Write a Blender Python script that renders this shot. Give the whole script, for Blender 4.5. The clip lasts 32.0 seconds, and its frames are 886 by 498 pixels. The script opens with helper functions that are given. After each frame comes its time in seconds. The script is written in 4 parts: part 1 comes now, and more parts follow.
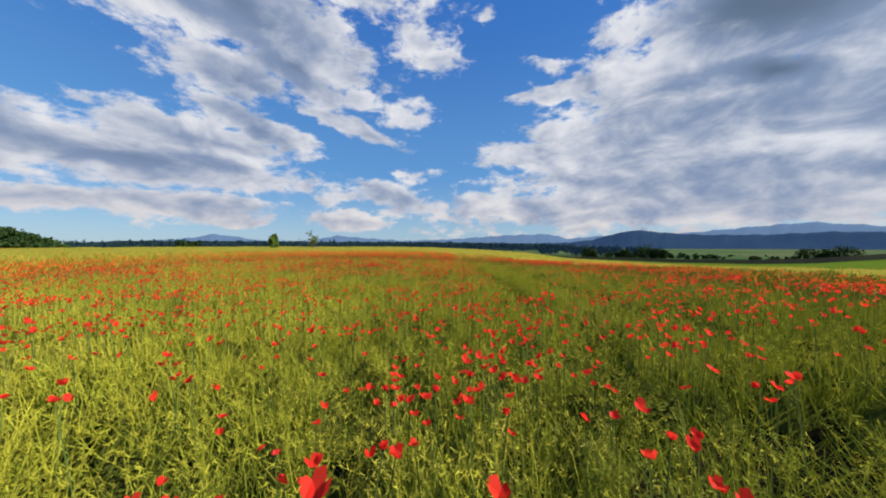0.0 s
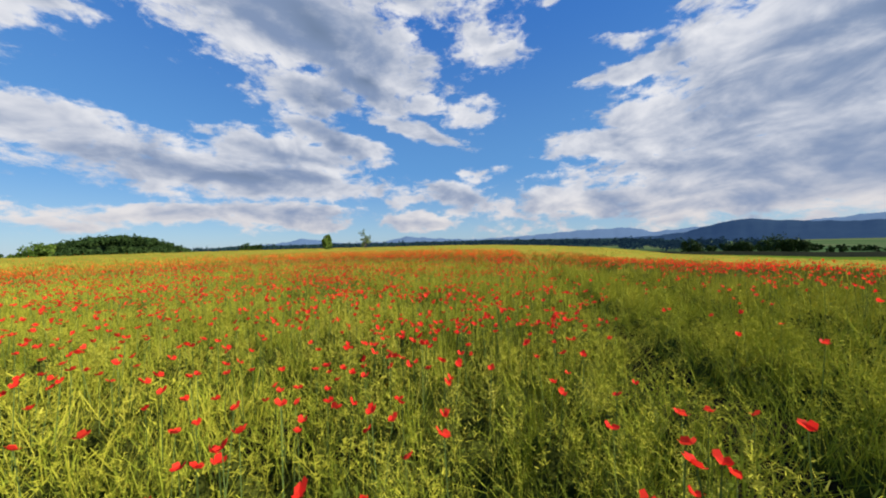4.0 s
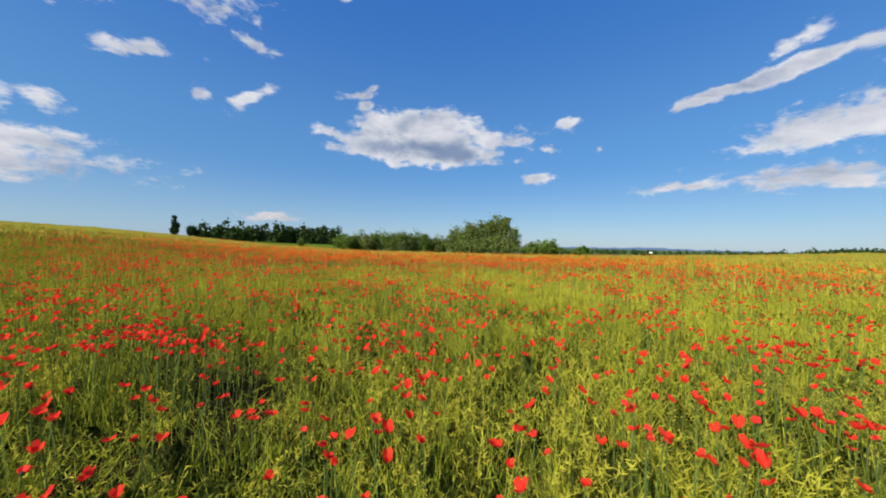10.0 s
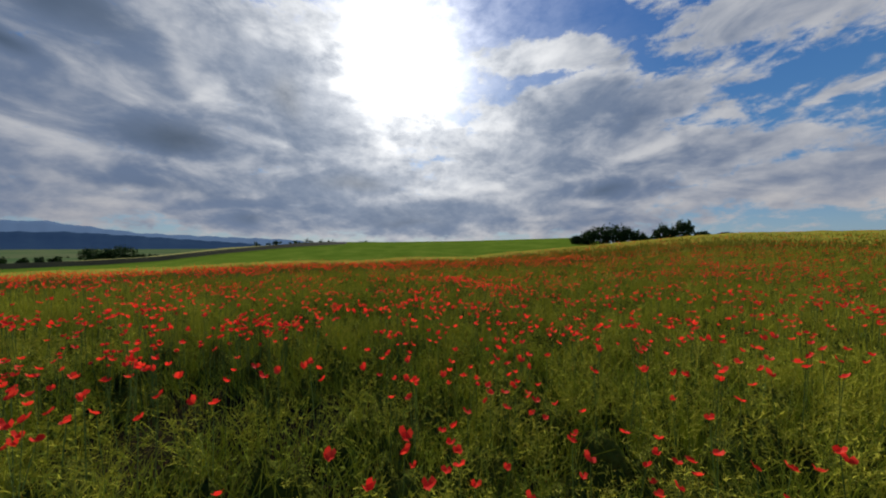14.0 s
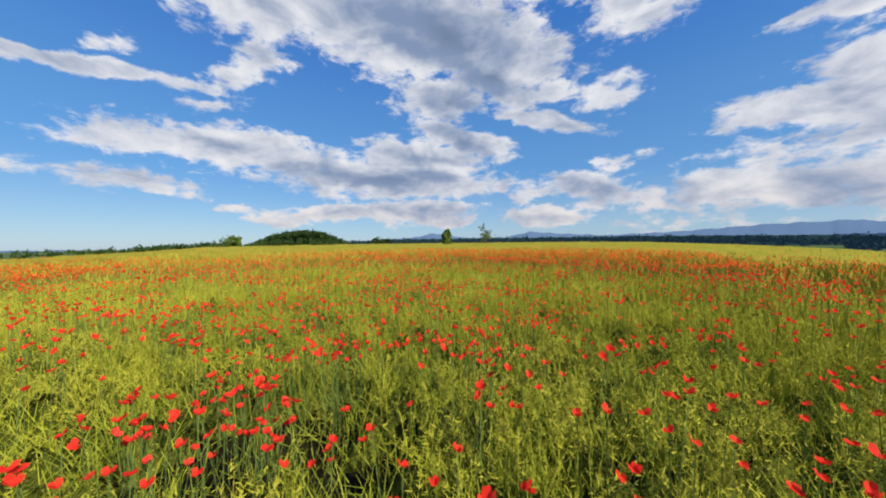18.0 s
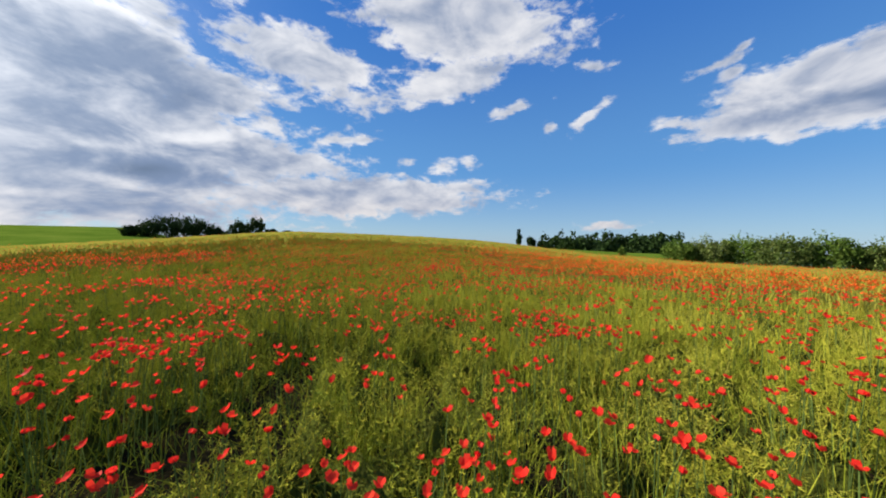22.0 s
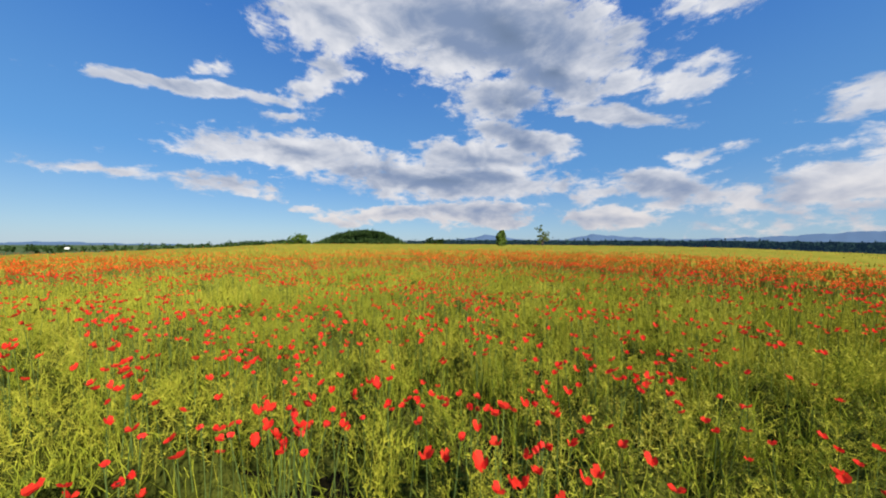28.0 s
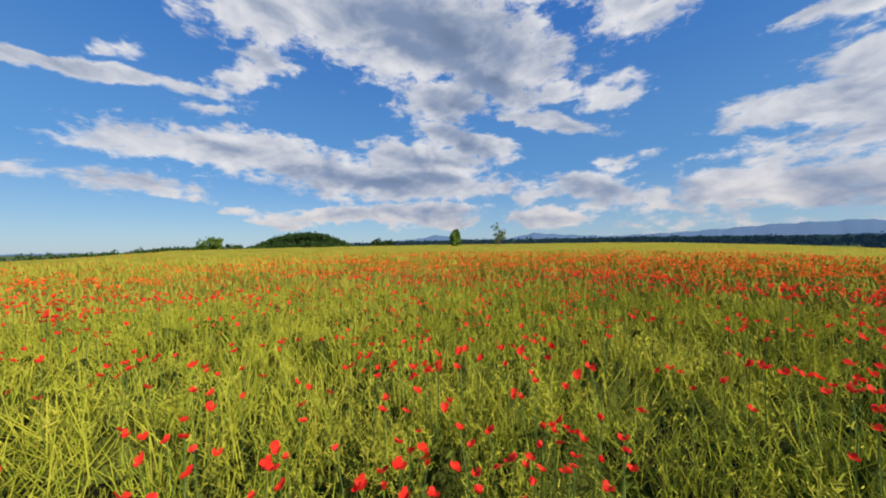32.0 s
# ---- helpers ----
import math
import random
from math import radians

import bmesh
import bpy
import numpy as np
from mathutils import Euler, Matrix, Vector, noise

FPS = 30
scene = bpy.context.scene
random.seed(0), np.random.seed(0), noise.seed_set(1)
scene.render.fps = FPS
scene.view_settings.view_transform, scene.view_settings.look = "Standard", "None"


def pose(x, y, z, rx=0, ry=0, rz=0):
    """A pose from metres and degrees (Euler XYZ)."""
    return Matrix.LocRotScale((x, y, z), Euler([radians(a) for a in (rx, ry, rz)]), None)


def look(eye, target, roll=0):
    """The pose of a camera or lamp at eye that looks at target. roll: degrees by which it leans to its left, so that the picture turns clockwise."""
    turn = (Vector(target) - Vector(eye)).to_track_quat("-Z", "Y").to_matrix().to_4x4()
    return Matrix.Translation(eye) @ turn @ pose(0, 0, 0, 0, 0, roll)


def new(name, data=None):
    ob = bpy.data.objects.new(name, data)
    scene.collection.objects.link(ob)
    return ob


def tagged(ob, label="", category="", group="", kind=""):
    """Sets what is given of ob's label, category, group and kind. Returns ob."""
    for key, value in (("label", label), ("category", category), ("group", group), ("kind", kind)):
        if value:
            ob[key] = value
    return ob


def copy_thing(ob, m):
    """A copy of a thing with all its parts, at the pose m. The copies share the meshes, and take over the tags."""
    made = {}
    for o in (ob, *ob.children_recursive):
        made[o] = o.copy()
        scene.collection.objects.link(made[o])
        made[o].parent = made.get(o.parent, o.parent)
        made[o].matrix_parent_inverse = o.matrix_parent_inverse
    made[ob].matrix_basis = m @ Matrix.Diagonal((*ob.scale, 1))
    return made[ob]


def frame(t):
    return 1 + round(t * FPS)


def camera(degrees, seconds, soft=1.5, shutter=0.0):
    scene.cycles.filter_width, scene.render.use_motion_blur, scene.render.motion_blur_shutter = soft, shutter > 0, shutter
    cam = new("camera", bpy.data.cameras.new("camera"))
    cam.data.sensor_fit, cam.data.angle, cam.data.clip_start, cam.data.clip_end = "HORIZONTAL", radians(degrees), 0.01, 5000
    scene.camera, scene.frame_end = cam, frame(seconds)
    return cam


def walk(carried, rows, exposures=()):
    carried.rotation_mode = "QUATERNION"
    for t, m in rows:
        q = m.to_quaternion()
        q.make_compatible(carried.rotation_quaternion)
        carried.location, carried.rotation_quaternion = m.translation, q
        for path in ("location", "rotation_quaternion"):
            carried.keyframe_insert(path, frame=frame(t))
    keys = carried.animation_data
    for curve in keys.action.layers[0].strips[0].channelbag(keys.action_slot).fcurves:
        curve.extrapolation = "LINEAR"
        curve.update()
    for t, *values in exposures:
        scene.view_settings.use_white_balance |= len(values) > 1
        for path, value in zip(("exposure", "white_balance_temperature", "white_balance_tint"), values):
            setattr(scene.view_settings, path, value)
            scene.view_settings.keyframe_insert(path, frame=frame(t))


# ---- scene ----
# A poppy-strewn rape field seen from a low, slowly circling drone.
cam = camera(110.0, 32.0, soft=2.0)

# seconds, x, y, yaw, pitch, roll
PATH = [
    (0.0, 0.0, 0.0, 0.0, -0.53, 0.17), (0.5, -0.03, 1.11, 0.62, -0.56, 0.55), (1.0, -0.04, 2.25, 1.43, -0.57, 0.85),
    (1.5, -0.02, 3.43, 2.83, -0.61, 1.06), (2.0, 0.02, 4.62, 4.19, -0.57, 1.33), (2.5, 0.08, 5.8, 5.54, -0.45, 1.55),
    (3.0, 0.18, 6.94, 7.26, -0.47, 1.62), (3.5, 0.29, 8.04, 9.45, -0.53, 1.65), (4.0, 0.42, 9.08, 12.21, -0.59, 1.7),
    (4.5, 0.57, 10.07, 15.64, -0.64, 1.74), (5.0, 0.7, 11.03, 19.84, -0.69, 1.7), (5.5, 0.82, 11.96, 25.24, -0.8, 1.54),
    (6.0, 0.89, 12.88, 31.39, -0.86, 1.33), (6.5, 0.89, 13.82, 39.18, -0.91, 1.05), (7.0, 0.79, 14.78, 48.27, -0.96, 0.79),
    (7.5, 0.55, 15.73, 59.01, -0.96, 0.55), (8.0, 0.14, 16.65, 71.26, -0.97, 0.35), (8.5, -0.47, 17.5, 84.77, -1.12, 0.31),
    (9.0, -1.25, 18.23, 99.46, -1.13, 0.03), (9.5, -2.16, 18.77, 114.54, -1.05, -0.56), (10.0, -3.17, 19.06, 129.53, -1.02, -1.23),
    (10.5, -4.2, 19.09, 144.9, -1.05, -1.76), (11.0, -5.19, 18.86, 159.62, -1.07, -1.93), (11.5, -6.08, 18.41, 174.59, -0.93, -1.91),
    (12.0, -6.78, 17.76, 191.26, -0.78, -1.75), (12.5, -7.23, 16.97, 207.46, -0.65, -1.31), (13.0, -7.4, 16.09, 223.48, -0.64, -0.73),
    (13.5, -7.32, 15.19, 240.51, -0.59, -0.38), (14.0, -6.98, 14.36, 257.59, -0.54, -0.17), (14.5, -6.41, 13.66, 273.46, -0.58, 0.02),
    (15.0, -5.7, 13.16, 289.48, -0.61, 0.16), (15.5, -4.9, 12.88, 305.73, -0.62, 0.28), (16.0, -4.09, 12.85, 322.31, -0.64, 0.38),
    (16.5, -3.3, 13.05, 339.33, -0.69, 0.48), (17.0, -2.59, 13.49, 356.88, -0.82, 0.57), (17.5, -2.04, 14.12, 376.58, -0.99, 0.69),
    (18.0, -1.7, 14.89, 394.63, -1.01, 0.77), (18.5, -1.61, 15.71, 412.6, -0.95, 0.68), (19.0, -1.78, 16.53, 430.97, -0.87, 0.35),
    (19.5, -2.18, 17.26, 449.03, -0.81, -0.24), (20.0, -2.78, 17.83, 465.01, -0.77, -0.74), (20.5, -3.53, 18.2, 487.07, -0.93, -0.84),
    (21.0, -4.37, 18.31, 506.42, -0.91, -0.84), (21.5, -5.23, 18.16, 526.4, -0.73, -0.95), (22.0, -5.98, 17.72, 546.19, -0.69, -1.17),
    (22.5, -6.52, 17.05, 566.41, -0.64, -1.29), (23.0, -6.79, 16.24, 586.94, -0.6, -1.25), (23.5, -6.75, 15.45, 606.82, -0.57, -0.86),
    (24.0, -6.44, 14.82, 625.28, -0.51, -0.35), (24.5, -5.94, 14.41, 640.49, -0.43, 0.12), (25.0, -5.27, 14.17, 659.91, -0.66, 0.42),
    (25.5, -4.52, 14.11, 680.04, -0.96, 0.5), (26.0, -3.78, 14.24, 699.44, -0.96, 0.35), (26.5, -3.14, 14.53, 718.73, -0.81, -0.01),
    (27.0, -2.66, 14.92, 736.53, -0.75, -0.26), (27.5, -2.37, 15.36, 752.06, -0.76, -0.39), (28.0, -2.29, 15.83, 764.57, -0.81, -0.4),
    (28.5, -2.41, 16.31, 773.28, -0.86, -0.26), (29.0, -2.72, 16.79, 777.45, -0.84, 0.07), (29.5, -3.18, 17.27, 778.61, -0.8, 0.41),
    (30.0, -3.75, 17.75, 778.08, -0.76, 0.63), (30.5, -4.36, 18.23, 774.96, -0.73, 0.76), (31.0, -4.98, 18.71, 769.88, -0.72, 0.86),
    (31.5, -5.59, 19.21, 762.79, -0.71, 0.95), (32.0, -6.15, 19.74, 755.2, -0.7, 1.01),
]
CX, CY = -2.5, 13.0          # middle of the circling
EYE = 1.65                   # camera over the soil at the middle of the circling
LOW = [(0, .27), (5, .17), (9, .09), (12, .09), (19, .05), (32, .04)]   # seconds, metres that it flies lower than that


def table(keys, a):
    """Smooth value at bearing a (degrees, counter-clockwise from +y) from rows of (bearing, value)."""
    az = np.array([k[0] for k in keys] + [keys[0][0] + 360.0])
    va = np.array([k[1] for k in keys] + [keys[0][1]])
    return np.interp((np.asarray(a, float) - keys[0][0]) % 360.0 + keys[0][0], az, va)


# bearing, rise of the field's far edge in degrees
RISE = [(0, -.1), (10, .1), (30, .2), (45, .25), (60, .2), (70, .1), (76, -.35), (82, -.65), (88, -.95), (96, -1.25), (108, -1.55), (122, -1.6),
        (140, -1.5), (147, -1.1), (154, -.8), (161, -.1), (168, .6), (177, 1.35), (186, 1.8), (198, 2.12), (210, 2.25), (215, 1.95), (226, .85),
        (231, .28), (247, -1.2), (252, -2.0), (265, -2.05), (275, -2.7), (287, -2.55), (304, -3.0), (317, -2.95), (332, -2.25), (341, -1.15), (351, -.5)]
# bearing, metres to the field's far edge
REACH = [(0, 90), (30, 78), (56, 60), (80, 50), (110, 41), (150, 45), (173, 58), (212, 50), (235, 46), (260, 42), (300, 42), (330, 64)]


def reach(a):
    return table(REACH, a)


def ease(x):
    x = np.clip(x, 0, 1)
    return x * x * (3 - 2 * x)


def ground_z(x, y):
    """Height of the soil."""
    x, y = np.asarray(x, float), np.asarray(y, float)
    dx, dy = x - CX, y - CY
    r = np.hypot(dx, dy) + 1e-6
    a = np.degrees(np.arctan2(-dx, dy)) % 360
    R = reach(a)
    s = np.radians(table(RISE, a)) + (EYE - .72) / R
    inside = s * np.minimum(r, R) * ease((np.minimum(r, R) - 3) / 22)
    # the strip of young crop on the sunny side climbs on past the poppies, then a step up into pale barley
    g = ease((a - 222) / 12) * ease((345 - a) / 20)
    e = r - R
    zg = EYE + np.radians(table(GREENTOP, a)) * (R + 45)
    zt = EYE + np.radians(table(BARLEYTOP, a)) * (R + 100)
    w = np.clip(e / 45.0, 0, 1)
    step = .95 * ease((a - 268) / 14)
    green = inside + (zg - inside) * w * (1.25 - .25 * w)
    green = np.where(e > 45, zg + step * np.clip((e - 45) / 1.5, 0, 1), green)
    green = np.where(e > 46.5, zg + step + (zt - zg - step) * np.clip((e - 46.5) / 53.5, 0, 1), green)
    green = np.where(e > 100, zt - (e - 100) * .05, green)
    level = ease((a - 138) / 8) * ease((186 - a) / 10) * ease((200 - e) / 60)
    falls = inside - np.minimum(e, 600) * .035 * (1 - level)
    z = np.where(r > R, falls * (1 - g) + green * g, inside)
    far = -14 - 9 * ease((r - 900) / 2500)
    return np.where(r > R, np.maximum(z, far), z)


BARLEYTOP = [(200, .6), (235, .9), (262, .3), (272, .5), (284, .3), (294, -.42), (303, -1.65), (318, -2.4), (332, -2.2), (340, -1.5)]
GREENTOP = [(200, 1.5), (224, 1.74), (234, 1.52), (253, .97), (271, .65), (276, .3), (285, -.3), (294.6, -1.3), (302.5, -2.3), (308, -2.6), (318, -2.75), (332, -2.4), (340, -1.6)]


rows = []
for t, x, y, yaw, pitch, roll in PATH:
    low = float(np.interp(t, [k[0] for k in LOW], [k[1] for k in LOW]))
    rows.append((t, pose(x, y, EYE - low + float(ground_z(x, y)), 90 + pitch, roll, yaw)))
EXPOSURES = [(0, 0.48), (6, 0.53), (10, 0.48), (12, 0.43), (13, 0.11), (14, -0.19), (14.5, -0.22), (16.5, 0.38), (18, 0.53), (20.5, 0.48), (22, 0.53), (23, 0.11), (24, -0.07), (25, 0.01), (26.2, 0.51), (28.5, 0.49), (32, 0.41)]
walk(cam, rows, EXPOSURES)

# ---- sun and sky ----
SUN_AZ, SUN_EL = 265.0, 30.0


def bearing(a, e=0.0):
    a, e = radians(a), radians(e)
    return Vector((-math.sin(a) * math.cos(e), math.cos(a) * math.cos(e), math.sin(e)))


sun = new("sun", bpy.data.lights.new("sun", "SUN"))
sun.data.energy, sun.data.angle, sun.data.color = 5.0, radians(1.2), (1.0, .93, .82)
sun.matrix_world = look(bearing(SUN_AZ, SUN_EL) * 50, (0, 0, 0))

world = bpy.data.worlds.new("sky")
scene.world = world
world.use_nodes = True
wn, wl = world.node_tree.nodes, world.node_tree.links
wn.clear()


def wmath(op, a, b=None, c=None, clamp=False):
    n = wn.new("ShaderNodeMath")
    n.operation, n.use_clamp = op, clamp
    for i, v in enumerate((a, b, c)):
        if v is None:
            continue
        if isinstance(v, (int, float)):
            n.inputs[i].default_value = v
        else:
            wl.new(v, n.inputs[i])
    return n.outputs[0]


def wsmooth(v, lo, hi):
    n = wn.new("ShaderNodeMapRange")
    n.interpolation_type = "SMOOTHSTEP"
    wl.new(v, n.inputs[0])
    n.inputs[1].default_value, n.inputs[2].default_value = lo, hi
    return n.outputs[0]


def wmix(f, a, b):
    n = wn.new("ShaderNodeMix")
    n.data_type = "RGBA"
    for sock, v in ((n.inputs[0], f), (n.inputs[6], a), (n.inputs[7], b)):
        if isinstance(v, (tuple, float, int)):
            sock.default_value = v
        else:
            wl.new(v, sock)
    return n.outputs[2]


# clouds: bearing, height, half width, half height (degrees), tilt, thickness (below 0: a thin bright spot)
CUMULUS = [(45, 36, 21, 8, 6, .35), (62.4, 34.5, 10.5, 5.5, -6, 0.15), (66.1, 25.6, 6.6, 2.5, -34, 0.1), (33.2, 33.8, 18.6, 6.0, 15, 0.6), (34.4, 24.3, 7.5, 3.6, 4, 0.55), (25.4, 27.3, 8.1, 4.2, 14, 0.6), (16.6, 20.3, 8.5, 1.6, 17, 0.1),
    (6.0, 22.2, 4.1, 2.4, -2, 0.1), (15.2, 24.9, 3.7, 2.1, 16, 0.05), (24.1, 41.8, 18.3, 5.0, 6, 0.55), (3.3, 32.4, 5.1, 3.0, 7, 0.15), (83.6, 21.1, 10.7, 1.1, -6, 0), (80.2, 24.3, 2.4, 1.1, -14, 0),
    (72.2, 19.8, 4.9, 1.0, -13, 0), (352.0, 36.4, 1.5, 1.0, -29, 0), (358.1, 32.2, 2.7, 1.3, -21, 0.05)]
MIDDLE_BANK = [(67.2, 14.8, 17.0, 3.0, -1, 0.3), (43.5, 11.7, 22.1, 3.2, 2, 0.55), (37.2, 15.3, 12.9, 3.1, 2, 0.25), (30.6, 18.4, 8.9, 2.2, 16, 0.5), (27.1, 17.9, 3.5, 1.3, 25, -0.3), (79.1, 8.7, 6.4, 1.4, 3, 0.15),
    (53.7, 9.8, 4.1, 1.8, -3, -0.2), (39.0, 5.7, 10.6, 2.4, 2, 0.3), (68.1, 5.6, 4.0, 0.7, -1, 0), (62.3, 3.7, 3.9, 0.8, 0, 0), (16.6, 4.6, 7.9, 1.7, 2, 0.3), (18.3, 8.6, 3.4, 1.4, 7, 0.2),
    (9.6, 9.1, 7.1, 2.3, 10, 0.4), (6.2, 12.8, 3.5, 1.0, 7, 0.1), (93.0, 9.5, 5.8, 0.9, -5, 0), (52.3, 5.7, 10.5, 1.4, -4, 0.1)]
WEST = [(134.3, 16.8, 15.0, 2.5, 1, 0.5), (134.6, 19.9, 10.7, 3.0, 0, 0.1), (149.2, 17.7, 5.1, 1.2, 0, 0), (118.4, 18.4, 5.5, 1.5, -8, 0.1), (108.3, 19.5, 1.4, 1.0, 6, 0), (111.0, 16.4, 1.5, 0.6, 9, 0),
    (103.6, 15.4, 1.2, 0.6, 11, 0), (112.5, 11.4, 3.2, 0.8, -1, 0), (160.5, 21.2, 3.2, 1.0, -37, 0), (166.4, 20.5, 1.1, 0.8, 19, 0), (145.4, 24.4, 2.7, 0.7, -16, 0), (147.4, 36.5, 1.4, 0.7, -43, 0),
    (146.3, 24.1, 1.2, 0.7, -26, 0), (143.1, 25.6, 1.0, 0.6, -29, 0), (144.0, 23.1, 1.1, 0.6, -18, 0), (158.1, 3.8, 4.0, 0.7, -3, 0)]
SOUTH = [(182.8, 35.5, 15.3, 4.8, 6, 0.15), (185.9, 27.6, 9.7, 3.1, -13, 0.05), (173.2, 23.1, 3.5, 1.1, -13, 0), (161.5, 28.5, 2.7, 0.8, 11, 0), (209.9, 28.2, 12.0, 3.2, 4, 0.1), (200.6, 23.9, 6.7, 2.2, -5, 0),
    (233.8, 23.5, 7.6, 4.1, -23, 0.4), (226.7, 19.3, 12.4, 3.9, -17, 0.5), (221.3, 11.9, 19.7, 2.9, -5, 0.3), (204.4, 17.7, 5.0, 1.2, -13, -0.3), (202.1, 8.5, 25.4, 3.4, -3, 0.35), (231.2, 4.4, 10.0, 2.7, -2, 0.5),
    (192.6, 14.7, 2.0, 0.9, 4, 0), (186.1, 14.0, 2.3, 1.4, -7, 0), (182.0, 14.9, 1.3, 1.2, 21, 0), (223.8, 34.6, 5.2, 2.2, 35, 0)]
EAST = [(235.8, 21.2, 16.7, 5.2, -2, 0.42), (239.7, 30.1, 11.1, 2.2, 8, -0.3), (227.4, 14.1, 10.8, 1.2, -14, -0.4), (229.5, 9.2, 10.8, 3.4, 2, 0.65), (217.4, 11.3, 4.7, 2.6, -11, 0.3), (250.8, 10.6, 12.5, 2.8, -5, -0.5),
    (258.5, 16.8, 5.7, 1.9, 0, -0.6), (273.6, 10.9, 15.0, 4.5, -4, 0.7), (284.0, 23.3, 10.4, 6.4, 68, 0.7), (298.0, 25.7, 5.8, 2.7, 74, -1.0), (280.5, 31.9, 5.9, 3.1, 13, -0.6), (264.5, 4.5, 27.9, 3.3, 0, 0.6),
    (290.0, 7.9, 5.0, 0.9, -5, -0.5), (285.3, 15.9, 1.8, 2.1, 11, -0.8), (298.4, 14.8, 11.1, 4.7, -3, 0.85), (265.4, 22.1, 12.8, 4.4, 18, 0.45)]
# the closed deck round the sun, and the bank low under it
DECK = [(287, 22, 30, 17, 0, .45), (318, 19, 20, 11, 8, .4), (238, 13, 28, 11, 0, .35), (300, 8, 45, 6, 0, .5), (265, 6, 40, 5, 0, .5)]
NORTH_EAST = [(312.5, 28.1, 14.7, 6.5, 13, 1.0), (313.5, 21.2, 8.5, 2.2, 16, 0.8), (329.1, 31.0, 4.2, 2.2, -15, -0.2), (293.3, 22.0, 4.1, 2.0, -38, -1.0), (288.6, 14.2, 5.7, 3.7, 3, 0.8), (296.1, 14.5, 7.5, 2.8, 19, 0.6),
    (316.0, 17.4, 13.7, 4.3, 11, 0.3), (338.8, 18.4, 7.2, 2.3, 9, 0.05), (338.0, 14.9, 15.3, 2.9, 5, 0.2), (321.9, 10.0, 25.6, 3.6, 4, 0.4), (337.8, 24.7, 8.7, 1.2, -3, 0), (340.5, 28.0, 3.2, 1.4, 30, 0),
    (332.1, 6.2, 37.5, 2.8, 2, 0.25), (303.0, 7.5, 7.9, 1.2, 1, -0.5), (289.7, 3.8, 9.3, 2.9, 1, 0.6), (5.2, 12.5, 3.7, 1.1, -4, 0)]

tc = wn.new("ShaderNodeTexCoord").outputs["Generated"]
sep = wn.new("ShaderNodeSeparateXYZ")
wl.new(tc, sep.inputs[0])
height = sep.outputs[2]
# the cloud layer as a flat sheet overhead, so that it closes up towards the horizon
inv = wmath("DIVIDE", 1.0, wmath("ADD", wmath("MAXIMUM", height, 0.0), .62))
sheet = wn.new("ShaderNodeVectorMath")
sheet.operation = "SCALE"
wl.new(tc, sheet.inputs[0])
wl.new(inv, sheet.inputs[3])


def wnoise(vec, scale, detail, rough=.55, dist=0.0):
    n = wn.new("ShaderNodeTexNoise")
    wl.new(vec, n.inputs["Vector"])
    n.inputs["Scale"].default_value, n.inputs["Detail"].default_value = scale, detail
    n.inputs["Roughness"].default_value, n.inputs["Distortion"].default_value = rough, dist
    return n.outputs[0]


big = wnoise(sheet.outputs[0], 4.2, 10, .58, .35)
toward = wn.new("ShaderNodeVectorMath")
toward.operation = "ADD"
wl.new(sheet.outputs[0], toward.inputs[0])
toward.inputs[1].default_value = bearing(SUN_AZ, 20) * .08
big_sunward = wnoise(toward.outputs[0], 4.2, 5, .58, .35)
# rounder puffs, only slightly flattened
dome = wn.new("ShaderNodeVectorMath")
dome.operation = "MULTIPLY"
wl.new(tc, dome.inputs[0])
dome.inputs[1].default_value = (1.0, 1.0, 2.1)
dome_sunward = wn.new("ShaderNodeVectorMath")
dome_sunward.operation = "ADD"
wl.new(dome.outputs[0], dome_sunward.inputs[0])
dome_sunward.inputs[1].default_value = bearing(SUN_AZ, 45) * .05
fine = wnoise(dome.outputs[0], 17.0, 8, .64, .2)
# ragged edges: the clouds' outlines are looked up a little off
fray = wn.new("ShaderNodeTexNoise")
wl.new(sheet.outputs[0], fray.inputs["Vector"])
fray.inputs["Scale"].default_value, fray.inputs["Detail"].default_value = 6.0, 6
off = wn.new("ShaderNodeVectorMath")
off.operation = "MULTIPLY_ADD"
wl.new(fray.outputs["Color"], off.inputs[0])
off.inputs[1].default_value, off.inputs[2].default_value = (.11, .11, .07), (-.055, -.055, -.035)
ragged = wn.new("ShaderNodeVectorMath")
ragged.operation = "ADD"
wl.new(tc, ragged.inputs[0])
wl.new(off.outputs[0], ragged.inputs[1])
body, thick, thin = None, None, None
